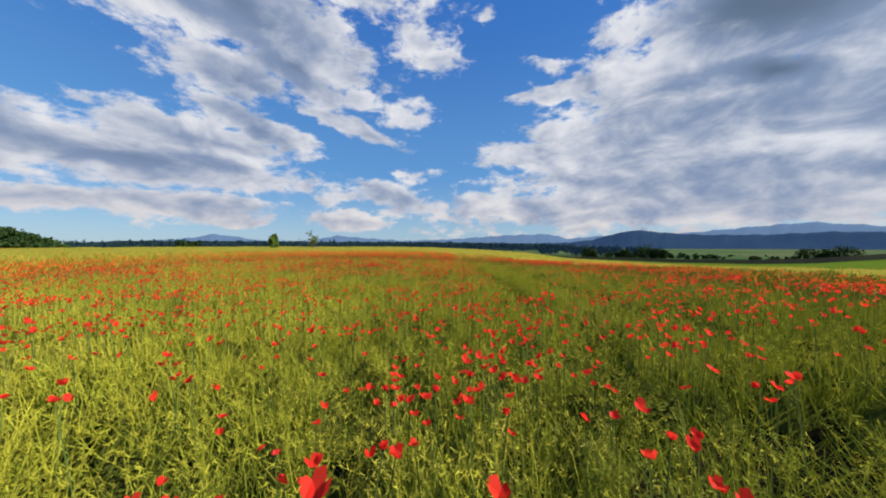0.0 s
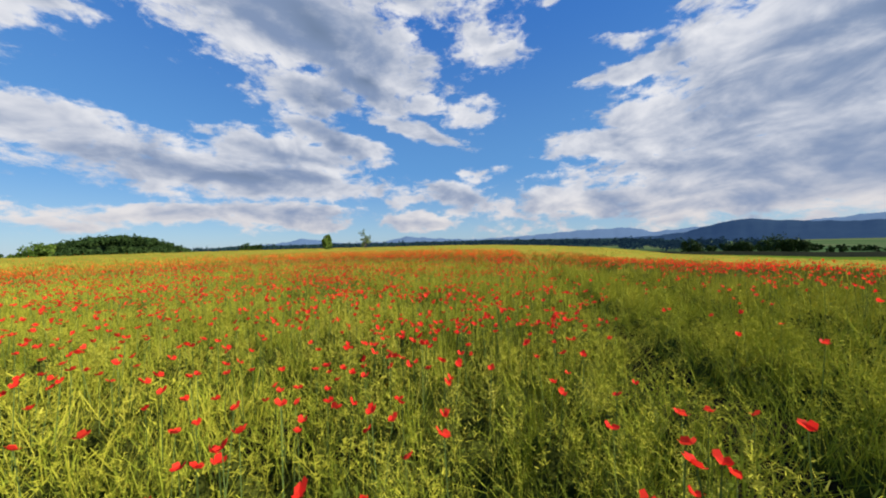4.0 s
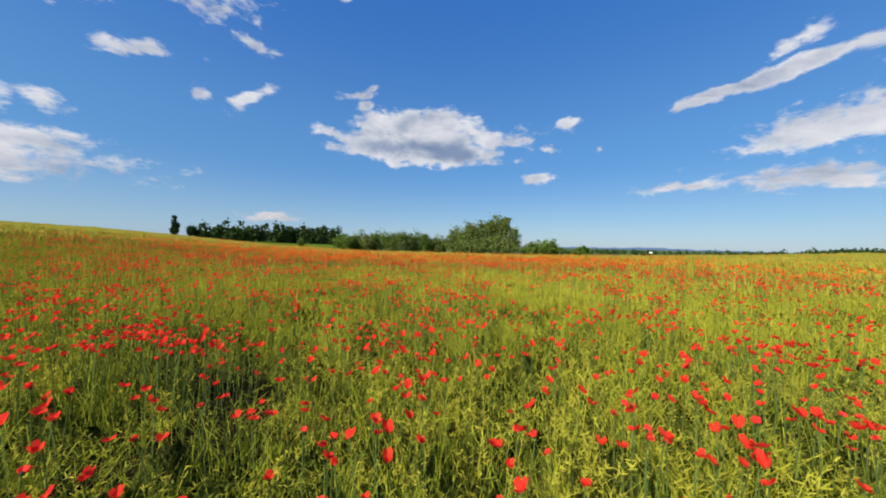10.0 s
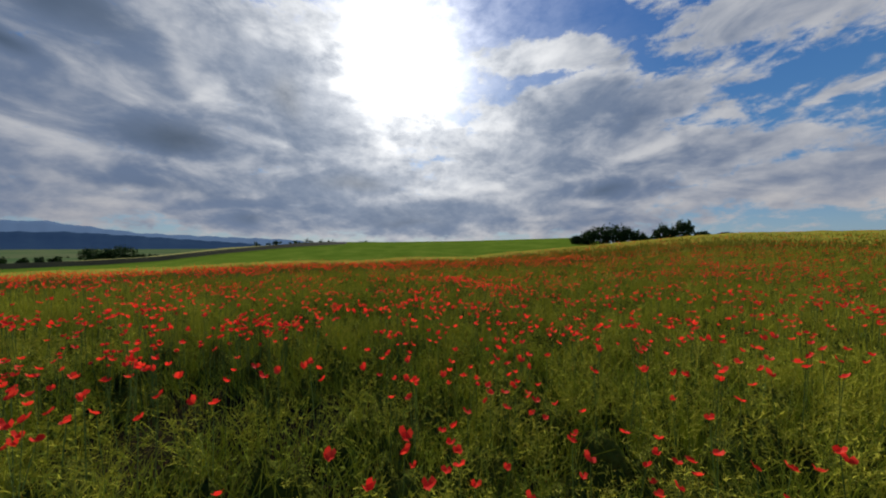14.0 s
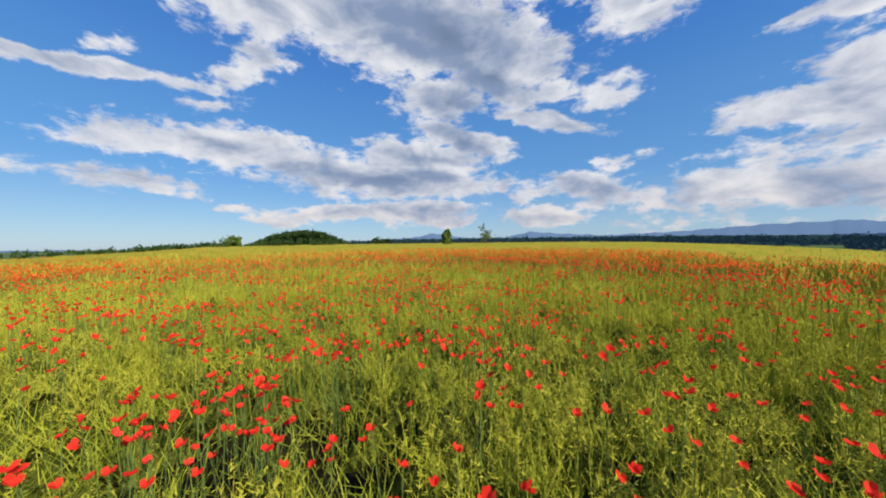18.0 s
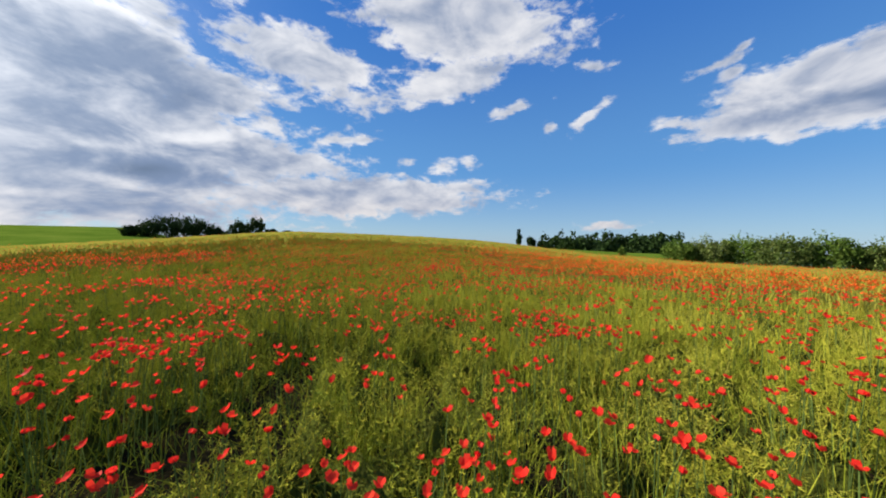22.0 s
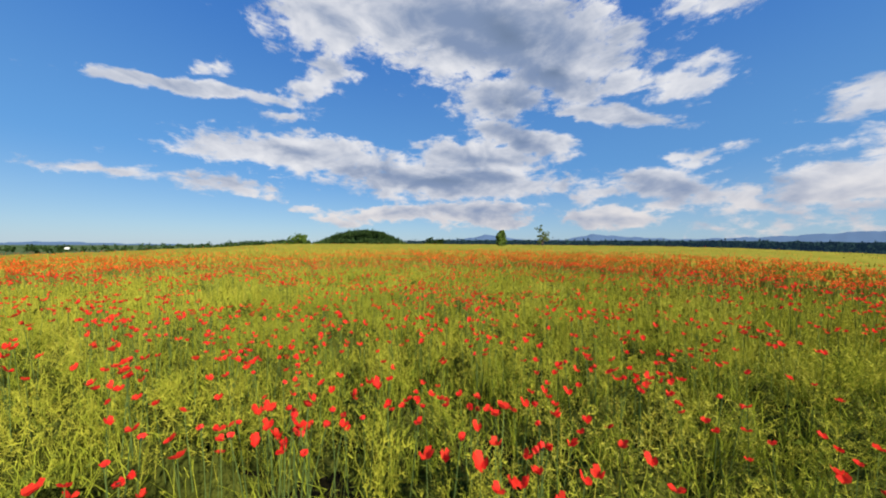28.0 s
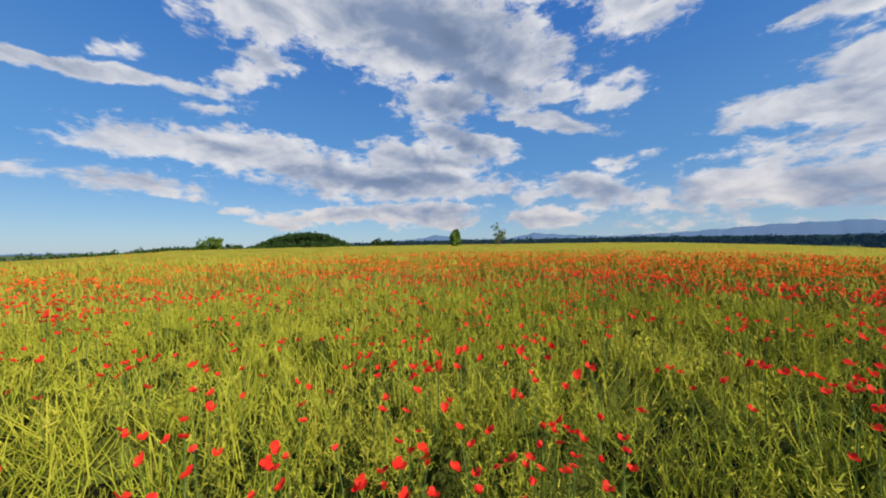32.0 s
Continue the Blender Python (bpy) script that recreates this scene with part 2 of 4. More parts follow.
for az, el, w, h, tilt, dark in CUMULUS + MIDDLE_BANK + WEST + SOUTH + EAST + DECK + NORTH_EAST:
    c = bearing(az, el)
    side = Vector((-math.cos(radians(az)), -math.sin(radians(az)), 0))
    up = c.cross(side) * -1
    if up.z < 0:
        up = -up
    u = side * math.cos(radians(tilt)) + up * math.sin(radians(tilt))
    v = up * math.cos(radians(tilt)) - side * math.sin(radians(tilt))
    sq = None
    for axis in (u / (radians(w) * 1.15), v / (radians(h) * 1.15)):
        dot = wn.new("ShaderNodeVectorMath")
        dot.operation = "DOT_PRODUCT"
        wl.new(ragged.outputs[0], dot.inputs[0])
        dot.inputs[1].default_value = axis
        x = dot.outputs["Value"]
        sq = wmath("MULTIPLY", x, x) if sq is None else wmath("MULTIPLY_ADD", x, x, sq)
    dot = wn.new("ShaderNodeVectorMath")
    dot.operation = "DOT_PRODUCT"
    wl.new(ragged.outputs[0], dot.inputs[0])
    dot.inputs[1].default_value = c
    # nothing on the far side of the sky
    sq = wmath("ADD", sq, wmath("MULTIPLY", wmath("LESS_THAN", dot.outputs["Value"], .4), 9.0))
    d = wmath("SUBTRACT", 1.0, wmath("SQRT", sq))
    if w < 7:
        d = wmath("MULTIPLY", d, .5)
    body = d if body is None else wmath("SMOOTH_MAX", body, d, .16)
    if dark < 0:
        k = wmath("MULTIPLY", wmath("MAXIMUM", d, 0.0), -dark)
        thin = k if thin is None else wmath("MAXIMUM", thin, k)
    if dark > .08:
        k = wmath("MULTIPLY", wmath("MAXIMUM", d, 0.0), dark)
        thick = k if thick is None else wmath("SMOOTH_MAX", thick, k, .15)
# brightness of the cloud round the sun
sd = wn.new("ShaderNodeVectorMath")
sd.operation = "DOT_PRODUCT"
wl.new(tc, sd.inputs[0])
sd.inputs[1].default_value = bearing(SUN_AZ, SUN_EL + 1)
near_sun = wmath("ADD", wmath("POWER", wmath("MAXIMUM", sd.outputs["Value"], 0.0), 110.0), wmath("MULTIPLY", wmath("POWER", wmath("MAXIMUM", sd.outputs["Value"], 0.0), 15.0), .28))
wide_sun = wmath("POWER", wmath("MAXIMUM", sd.outputs["Value"], 0.0), 5.5)
body = wmath("MINIMUM", body, .6)
dens = wmath("ADD", wmath("MULTIPLY", body, 1.5), wmath("MULTIPLY", wmath("SUBTRACT", big, .5), .9))
dens = wmath("ADD", dens, wmath("MULTIPLY", wmath("SUBTRACT", fine, .5), 2.3))
cover = wmath("MULTIPLY", wsmooth(dens, -.06, .52), wsmooth(body, -.6, -.05))
relief = wmath("MULTIPLY", wmath("SUBTRACT", big_sunward, big), 1.0)
puffs = wnoise(dome.outputs[0], 6.0, 5, .55, .4)
puffs_sunward = wnoise(dome_sunward.outputs[0], 6.0, 4, .55, .4)
shade = wmath("ADD", wmath("MULTIPLY", thick, 1.75), wmath("MULTIPLY", wmath("SUBTRACT", wmath("MINIMUM", dens, .9), .5), .35))
shade = wmath("ADD", shade, wmath("MULTIPLY", wmath("SUBTRACT", puffs_sunward, puffs), 1.7))
shade = wmath("ADD", shade, wmath("MULTIPLY", wmath("SUBTRACT", puffs, .5), -.6))
shade = wmath("SUBTRACT", wmath("ADD", shade, relief), wmath("MULTIPLY", thin, 1.2))
shade = wmath("ADD", shade, wmath("MULTIPLY", wmath("SUBTRACT", fine, .5), -.35))
shade = wsmooth(wmath("ADD", shade, wmath("MULTIPLY", wide_sun, .12)), -.38, 1.1)
low = wsmooth(height, .22, .0)
lit = wmix(low, (7.5, 7.55, 7.9, 1), (6.9, 6.5, 6.4, 1))
grey = wmix(low, (2.0, 2.7, 4.2, 1), (2.3, 3.0, 4.5, 1))
grey = wmix(wmath("MULTIPLY", wide_sun, .8), grey, (1.5, 2.4, 3.9, 1))
grey = wmix(wsmooth(thick, .35, .85), grey, (1.0, 1.5, 2.35, 1))
lit = wmix(wmath("MULTIPLY", wide_sun, .75), lit, (11.0, 11.6, 12.4, 1))
cloud = wmix(shade, lit, grey)
glow = wn.new("ShaderNodeVectorMath")
glow.operation = "SCALE"
glow.inputs[0].default_value = (30, 29, 27)
wl.new(wmath("MULTIPLY", near_sun, wmath("SUBTRACT", 1.25, wmath("MULTIPLY", wsmooth(wmath("ADD", relief, wmath("MULTIPLY", fine, .8)), .1, .8), .9))), glow.inputs[3])
sky = wn.new("ShaderNodeTexSky")
sky.sky_type, sky.sun_disc = "NISHITA", False
sky.sun_elevation, sky.sun_rotation = radians(SUN_EL), radians(-SUN_AZ)
sky.air_density, sky.dust_density, sky.ozone_density = 1.0, .15, 5.0
skyc = wn.new("ShaderNodeHueSaturation")
skyc.inputs["Saturation"].default_value, skyc.inputs["Value"].default_value = 1.22, 1.56
wl.new(sky.outputs[0], skyc.inputs["Color"])
# summer haze: pale at the horizon, deep blue high up
haze = wmix(wsmooth(height, .02, .24), (2.5, 3.9, 5.6, 1), (1.1, 2.8, 5.7, 1))
haze = wmix(wsmooth(height, .2, .64), haze, (.42, 1.6, 5.1, 1))
hazy = wmix(.8, skyc.outputs[0], haze)
mixed = wmix(cover, hazy, cloud)
tot = wn.new("ShaderNodeVectorMath")
tot.operation = "ADD"
wl.new(mixed, tot.inputs[0])
wl.new(glow.outputs[0], tot.inputs[1])
bg = wn.new("ShaderNodeBackground")
bg.inputs[1].default_value = .078
wl.new(tot.outputs[0], bg.inputs[0])
wo = wn.new("ShaderNodeOutputWorld")
wl.new(bg.outputs[0], wo.inputs[0])

# ---- materials ----


def material(name, low, high, rough=.7, scale=4.0, translucent=0.0, island=0.0, bump=0.0, spec=.06, object_random=0.0, warp=0.0, fine_scale=0.0):
    """A surface whose colour runs from low to high by noise at two scales, and by the island or object it belongs to."""
    m = bpy.data.materials.new(name)
    m.use_nodes = True
    n, l = m.node_tree.nodes, m.node_tree.links
    n.clear()
    geo = n.new("ShaderNodeNewGeometry")
    a = n.new("ShaderNodeTexNoise")
    a.inputs["Scale"].default_value, a.inputs["Detail"].default_value = scale, 5
    l.new(geo.outputs["Position"], a.inputs["Vector"])
    fac = a.outputs[0]

    def mth(op, p, q):
        k = n.new("ShaderNodeMath")
        k.operation = op
        for i, v in enumerate((p, q)):
            if isinstance(v, (int, float)):
                k.inputs[i].default_value = v
            else:
                l.new(v, k.inputs[i])
        return k.outputs[0]

    b = n.new("ShaderNodeTexNoise")
    b.inputs["Scale"].default_value, b.inputs["Detail"].default_value = (fine_scale or scale * 9), 3
    l.new(geo.outputs["Position"], b.inputs["Vector"])
    fac = mth("ADD", mth("MULTIPLY", fac, .65), mth("MULTIPLY", b.outputs[0], .35))
    fac = mth("ADD", mth("MULTIPLY", mth("SUBTRACT", fac, .5), 2.2), .5)
    if island:
        fac = mth("ADD", mth("MULTIPLY", fac, 1 - island), mth("MULTIPLY", geo.outputs["Random Per Island"], island))
    if object_random:
        oi = n.new("ShaderNodeObjectInfo")
        fac = mth("ADD", mth("MULTIPLY", fac, 1 - object_random), mth("MULTIPLY", oi.outputs["Random"], object_random))
    ramp = n.new("ShaderNodeValToRGB")
    stops = list(zip((0, 1), (low, high))) if not isinstance(low[0], tuple) else list(zip(np.linspace(0, 1, len(low)), low))
    while len(ramp.color_ramp.elements) < len(stops):
        ramp.color_ramp.elements.new(.5)
    for e, (p, c) in zip(ramp.color_ramp.elements, stops):
        e.position, e.color = p, (*c, 1)
    l.new(fac, ramp.inputs[0])
    bsdf = n.new("ShaderNodeBsdfPrincipled")
    bsdf.inputs["Roughness"].default_value = rough
    bsdf.inputs["Specular IOR Level"].default_value = spec
    l.new(ramp.outputs[0], bsdf.inputs["Base Color"])
    if bump:
        bp = n.new("ShaderNodeBump")
        bp.inputs["Strength"].default_value, bp.inputs["Distance"].default_value = bump, .05
        l.new(b.outputs[0], bp.inputs["Height"])
        l.new(bp.outputs[0], bsdf.inputs["Normal"])
    out = n.new("ShaderNodeOutputMaterial")
    if translucent:
        tr = n.new("ShaderNodeBsdfTranslucent")
        l.new(ramp.outputs[0], tr.inputs[0])
        mx = n.new("ShaderNodeMixShader")
        mx.inputs[0].default_value = translucent
        l.new(bsdf.outputs[0], mx.inputs[1])
        l.new(tr.outputs[0], mx.inputs[2])
        l.new(mx.outputs[0], out.inputs[0])
    else:
        l.new(bsdf.outputs[0], out.inputs[0])
    return m


def haze_glow_material(name, colour, other, glow):
    """Far ridges behind kilometres of blue air: a plain backdrop, the haze painted in as faint glow."""
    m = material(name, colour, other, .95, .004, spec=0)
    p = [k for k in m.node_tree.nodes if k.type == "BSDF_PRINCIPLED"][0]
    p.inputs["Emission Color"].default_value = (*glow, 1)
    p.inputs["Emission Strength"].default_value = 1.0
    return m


# near-black brown: the crop's shadow is put into the soil colour
M_SOIL_SHADED = material("soil", (.010, .009, .004), (.032, .027, .012), .95, 2.0, bump=.8, spec=0)
M_CROP = material("rape pods and stems", [(.165, .19, .02), (.32, .325, .03), (.42, .40, .045), (.49, .45, .10)], None, .8, .55, .12, .28, spec=0)
M_GRASS = material("field grass", [(.11, .155, .014), (.26, .295, .026), (.38, .38, .045)], None, .7, .4, .08, .5, spec=0)
M_LEAF_LOW = material("rape leaves", (.07, .10, .012), (.22, .25, .03), .8, 2, .12, .6, spec=0)
M_PETAL = material("poppy petal", (.84, .020, .020), (.95, .085, .055), .5, 9, .4, 0, object_random=.4)
M_PETAL_FAR = material("poppy petals afar", (.84, .018, .016), (.95, .075, .035), .55, 1.5, .5, .5)
M_PETAL_HAZE = material("orange-red poppy petals", (.82, .085, .014), (.92, .20, .035), .6, 1.5, .4, .5)
# dark greens carry the shade between the plants
M_UNDER_SHADED = material("dense lower growth with painted shade", [(.027, .035, .007), (.066, .077, .012), (.135, .147, .025)], None, .95, 3, 0, .0, bump=1.0, fine_scale=26, spec=0)
M_POPPY_STEM = material("poppy stem", (.06, .10, .02), (.13, .18, .045), .7, 5, .15)
M_POPPY_CORE = material("poppy seed head", (.012, .014, .010), (.06, .07, .03), .7, 60)
M_CANOPY = material("crop canopy", [(.17, .18, .022), (.28, .255, .034), (.36, .30, .046)], None, .9, .5, 0, 0, bump=.5, fine_scale=9, spec=0)
M_YOUNG = material("young green crop", [(.065, .115, .012), (.105, .165, .018), (.17, .21, .03)], None, 1.0, .25, bump=.6, fine_scale=3, spec=0)
M_STUBBLE = material("pale barley", (.24, .24, .07), (.36, .33, .12), 1.0, .05, fine_scale=2, spec=0)
M_VALLEY = material("valley meadows", [(.035, .07, .03), (.06, .11, .04), (.12, .14, .065), (.045, .08, .03)], None, 1.0, .0035, fine_scale=.02, spec=0)
# the step up into the barley, shade on its face put into the colour
M_BANK = material("field bank with painted shade", (.010, .014, .005), (.025, .03, .01), .95, .4)
M_BARK = material("bark", (.06, .045, .03), (.16, .12, .09), .9, 3, bump=.6)
M_LEAF = material("tree leaves", [(.04, .08, .012), (.10, .165, .025), (.20, .26, .055)], None, .6, .25, .3, .6)
M_LEAF_WILLOW = material("silvery willow leaves", [(.035, .07, .014), (.11, .155, .034), (.27, .30, .09)], None, .55, .25, .3, .6)
M_LEAF_DARK = material("dark wood leaves", [(.012, .025, .008), (.025, .05, .012), (.05, .085, .02)], None, .7, .1, .2, .6)
M_HILLWOOD = material("hill wood leaves", [(.015, .035, .012), (.03, .06, .016), (.06, .10, .025)], None, .7, .05, .15, .6)
# last colour of each: blue haze of the distance, put in as emission
M_FARWOOD = haze_glow_material("far woods", (.010, .022, .016), (.02, .04, .025), (.004, .010, .022))
M_RIDGE_NEAR = haze_glow_material("near ridge", (.012, .022, .03), (.02, .035, .045), (.011, .026, .070))
M_RIDGE_FAR = haze_glow_material("far ridge", (.02, .035, .06), (.03, .05, .08), (.085, .135, .225))
M_ROOF = material("white farm wall", (.75, .75, .72), (.85, .85, .82), .6, 1)
M_TILE = material("dark roof", (.05, .04, .04), (.09, .06, .05), .8, 1)

# ---- mesh helpers ----


def mesh_of(name, verts, faces, mat, smooth=False, index=None, mats=None):
    """A mesh from arrays; all faces have the same number of corners."""
    verts, faces = np.asarray(verts, np.float32), np.asarray(faces, np.int32)
    me = bpy.data.meshes.new(name)
    k = faces.shape[1]
    me.vertices.add(len(verts))
    me.vertices.foreach_set("co", verts.ravel())
    me.loops.add(faces.size)
    me.loops.foreach_set("vertex_index", faces.ravel())
    me.polygons.add(len(faces))
    me.polygons.foreach_set("loop_start", np.arange(0, faces.size, k, dtype=np.int32))
    me.polygons.foreach_set("loop_total", np.full(len(faces), k, np.int32))
    for m in (mats or [mat]):
        me.materials.append(m)
    if index is not None:
        me.polygons.foreach_set("material_index", np.asarray(index, np.int32))
    if smooth:
        me.polygons.foreach_set("use_smooth", np.ones(len(faces), bool))
    me.update(calc_edges=True)
    return me


def part(name, me, parent=None, label=""):
    ob = new(name, me)
    if parent is not None:
        ob.parent = parent
    if label:
        ob["label"] = label
    return ob


def scatter(template, places, yaw, scale, lean=None):
    """Copies of a template (verts, quads) put at places, as one pair of arrays."""
    tv, tf = template
    n, k = len(places), len(tv)
    c, s = np.cos(yaw), np.sin(yaw)
    sx = np.asarray(scale, float).reshape(n, -1)
    sx = np.repeat(sx, 3, 1) if sx.shape[1] == 1 else sx
    v = tv[None] * sx[:, None, :]
    x = v[..., 0] * c[:, None] - v[..., 1] * s[:, None]
    y = v[..., 0] * s[:, None] + v[..., 1] * c[:, None]
    z = v[..., 2]
    if lean is not None:
        x = x + lean[:, None, 0] * z
        y = y + lean[:, None, 1] * z
    out = np.stack([x + places[:, None, 0], y + places[:, None, 1], z + places[:, None, 2]], -1).reshape(-1, 3)
    f = (tf[None] + (np.arange(n) * k)[:, None, None]).reshape(-1, tf.shape[1])
    return out.astype(np.float32), f.astype(np.int32)


def joined(parts):
    vs, fs, o = [], [], 0
    for v, f in parts:
        vs.append(v)
        fs.append(f + o)
        o += len(v)
    return np.concatenate(vs), np.concatenate(fs)


def ribbon(a, b, wa, wb, rng):
    """A thin quad from a to b."""
    a, b = np.array(a, float), np.array(b, float)
    d = b - a
    side = np.cross(d, rng.normal(size=3))
    side /= np.linalg.norm(side) + 1e-9
    return [a - side * wa, a + side * wa, b + side * wb, b - side * wb]


def pack(quads):
    v = np.array(quads, float).reshape(-1, 3)
    return v, np.arange(len(v)).reshape(-1, 4)


RNG = np.random.default_rng(7)


def rape_template(rng, pods, branches, stem, length, width, tall=.60):
    """A podded rape plant: thin stem, side shoots, and many short slim pods."""
    q = []
    lean = rng.normal(size=2) * .06
    tip = np.array([lean[0], lean[1], tall])
    mid = tip * .5 + np.array([rng.normal() * .02, rng.normal() * .02, 0])
    q += [ribbon((0, 0, 0), mid, stem * 1.2, stem, rng), ribbon(mid, tip, stem, stem * .5, rng)]

    def pod(p):
        b = rng.uniform(0, 6.28)
        d = np.array([math.cos(b) * .8, math.sin(b) * .8, rng.uniform(-.1, 1.1)])
        ln = length * rng.uniform(.65, 1.35)
        return ribbon(p, p + d / np.linalg.norm(d) * ln, width * rng.uniform(.8, 1.2), width * .5, rng)

    for i in range(branches):
        base = mid + (tip - mid) * (.05 + .75 * i / branches)
        a = rng.uniform(0, 6.28)
        ln = rng.uniform(.14, .26) * (1.1 - .45 * i / branches)
        end = base + np.array([math.cos(a) * ln * .7, math.sin(a) * ln * .7, ln * rng.uniform(.55, .95)])
        q.append(ribbon(base, end, stem * .6, stem * .35, rng))
        for j in range(pods):
            q.append(pod(base + (end - base) * rng.uniform(.2, 1.05)))
    for j in range(pods):
        q.append(pod(mid + (tip - mid) * rng.uniform(.3, 1.0)))
    return pack(q)


def grass_template(rng, blades, width, tall=.6, spread=.12):
    q = []
    for i in range(blades):
        a, b = rng.uniform(0, 6.28), rng.uniform(0, 6.28)
        p = np.array([math.cos(a), math.sin(a), 0]) * spread * rng.uniform(0, 1)
        h = tall * rng.uniform(.6, 1.1)
        m = p + np.array([math.cos(b) * .05, math.sin(b) * .05, h * .65])
        e = m + np.array([math.cos(b) * .1, math.sin(b) * .1, h * .35]) * rng.uniform(.6, 1.1)
        q += [ribbon(p + [0, 0, h * .2], m, width, width * .9, rng), ribbon(m, e, width * .9, width * .15, rng)]
    return pack(q)


def tuft_template(rng, blades, width, tall=.7, spread=.3):
    """A coarse tuft for the distance: upright slivers, leaning every way."""
    q = []
    for i in range(blades):
        p = np.array([rng.normal(), rng.normal(), 0]) * spread * .5
        e = p + np.array([rng.normal() * .16, rng.normal() * .16, tall * rng.uniform(.75, 1.08)])
        q.append(ribbon(p + (e - p) * .35, e, width, width * .45, rng))
    return pack(q)


def leafy_template(rng, leaves):
    """Broad lower leaves round a stem."""
    q = []
    for i in range(leaves):
        a, h = rng.uniform(0, 6.28), rng.uniform(.06, .42)
        d = np.array([math.cos(a), math.sin(a), rng.uniform(-.3, .5)])
        p = np.array([rng.normal() * .05, rng.normal() * .05, h])
        s = np.array([-math.sin(a), math.cos(a), rng.normal() * .3])
        ln, w = rng.uniform(.03, .06), rng.uniform(.004, .009)
        q.append([p, p + d * ln * .5 + s * w, p + d * ln, p + d * ln * .5 - s * w])
    return pack(q)


# ---- where plants stand ----
KEYX = np.array([r[1] for r in PATH])
KEYY = np.array([r[2] for r in PATH])


def line_distance(x, y):
    d = np.full(len(x), 1e9)
    for a, b in zip(KEYX, KEYY):
        d = np.minimum(d, (x - a) ** 2 + (y - b) ** 2)
    return np.sqrt(d)


def wave(x, y, scale, seed):
    """Smooth noise from a few crossed waves, about -1 to 1."""
    g = np.random.default_rng(seed)
    v = np.zeros(len(x))
    for i in range(7):
        a, k, p = g.uniform(0, 6.28), g.uniform(.6, 1.7) / scale, g.uniform(0, 6.28)
        v += np.sin((x * math.cos(a) + y * math.sin(a)) * 6.28 * k + p)
    return v / 3.2


# bare or lodged hollows in the crop: x, y, half length, half width, turn
HOLLOWS = [(-4.2, 15.9, .8, .27, 78), (-3.98, 14.55, .6, .22, 104), (-3.65, 15.8, .5, .2, 100), (-5.39, 14.75, .32, .22, 80), (-6.42, 15.25, .6, .17, 103),
           (-6.55, 16.2, .36, .25, 136), (-7.75, 15.7, .3, .2, 119), (-3.64, 17.65, .35, .16, 151), (-1.3, 14.7, .4, .22, 60), (-.31, 14.76, .35, .2, 85),
           (-6.1, 22.46, .45, .3, 33), (-5.84, 21.04, .45, .22, 122), (-7.29, 19.96, .4, .15, 168), (-5.04, 23.4, .35, .25, 150), (-7.94, 16.7, .5, .25, 124),
           (-5.88, 17.76, .4, .22, 171), (-9.1, 17.2, .6, .25, 0), (-3.95, 21.8, .35, .22, 56), (-3.15, 19.9, .35, .2, 122), (2.1, 1.9, .6, .3, 22)]


def room(x, y):
    """0 where nothing grows: hollows and the two wheel tracks of the tramline."""
    k = np.ones(len(x))
    for hx, hy, a, b, turn in HOLLOWS:
        c, s = math.cos(radians(turn)), math.sin(radians(turn))
        u, v = (x - hx) * c + (y - hy) * s, -(x - hx) * s + (y - hy) * c
        k = np.minimum(k, np.clip((u / a / 1.15) ** 2 + (v / b / 1.25) ** 2 - .6, .02, 1))
    wob = np.sin(y * .35) * .06
    for tx in (1.95, 3.75):
        k = np.minimum(k, np.where(y > 3, np.clip((np.abs(x - tx - wob) - .19) / .22, .26, 1), 1))
    k = np.where(wave(x, y, 1.6, 21) < -1.0, k * .25, k)
    return k * np.clip(.8 + .7 * wave(x, y, .62, 22), .34, 1)


def strew(density, r0, r1, by_line=True, seed=1, keep=True):
    """Random places in the field, r0 to r1 metres from the camera's way."""
    g = np.random.default_rng(seed)
    lo, hi = (KEYX.min() - r1, KEYY.min() - r1), (KEYX.max() + r1, KEYY.max() + r1)
    n = int(density * (hi[0] - lo[0]) * (hi[1] - lo[1]))
    x, y = g.uniform(lo[0], hi[0], n), g.uniform(lo[1], hi[1], n)
    d = line_distance(x, y)
    a = np.degrees(np.arctan2(-(x - CX), y - CY)) % 360
    ok = (d >= r0) & (d < r1) & (np.hypot(x - CX, y - CY) < reach(a) - .3)
    x, y = x[ok], y[ok]
    if keep:
        ok = g.uniform(0, 1, len(x)) < room(x, y)
        x, y = x[ok], y[ok]
    return np.stack([x, y, ground_z(x, y)], 1)


def planted(name, templates, places, mat, size, label, category, seed, tall=.12):
    g = np.random.default_rng(seed)
    pieces = []
    pick = g.integers(0, len(templates), len(places))
    for i, tpl in enumerate(templates):
        p = places[pick == i]
        n = len(p)
        if not n:
            continue
        sc = size * g.uniform(.82, 1.18, n)
        hgt = sc * (1 + tall * wave(p[:, 0], p[:, 1], 2.2, 5)) * (.56 + .44 * room(p[:, 0], p[:, 1]))
        pieces.append(scatter(tpl, p, g.uniform(0, 6.28, n), np.stack([sc, sc, hgt], 1), g.normal(size=(n, 2)) * .08))
    v, f = joined(pieces)
    return tagged(part(name, mesh_of(name, v, f, mat)), label, category, kind="stuff")


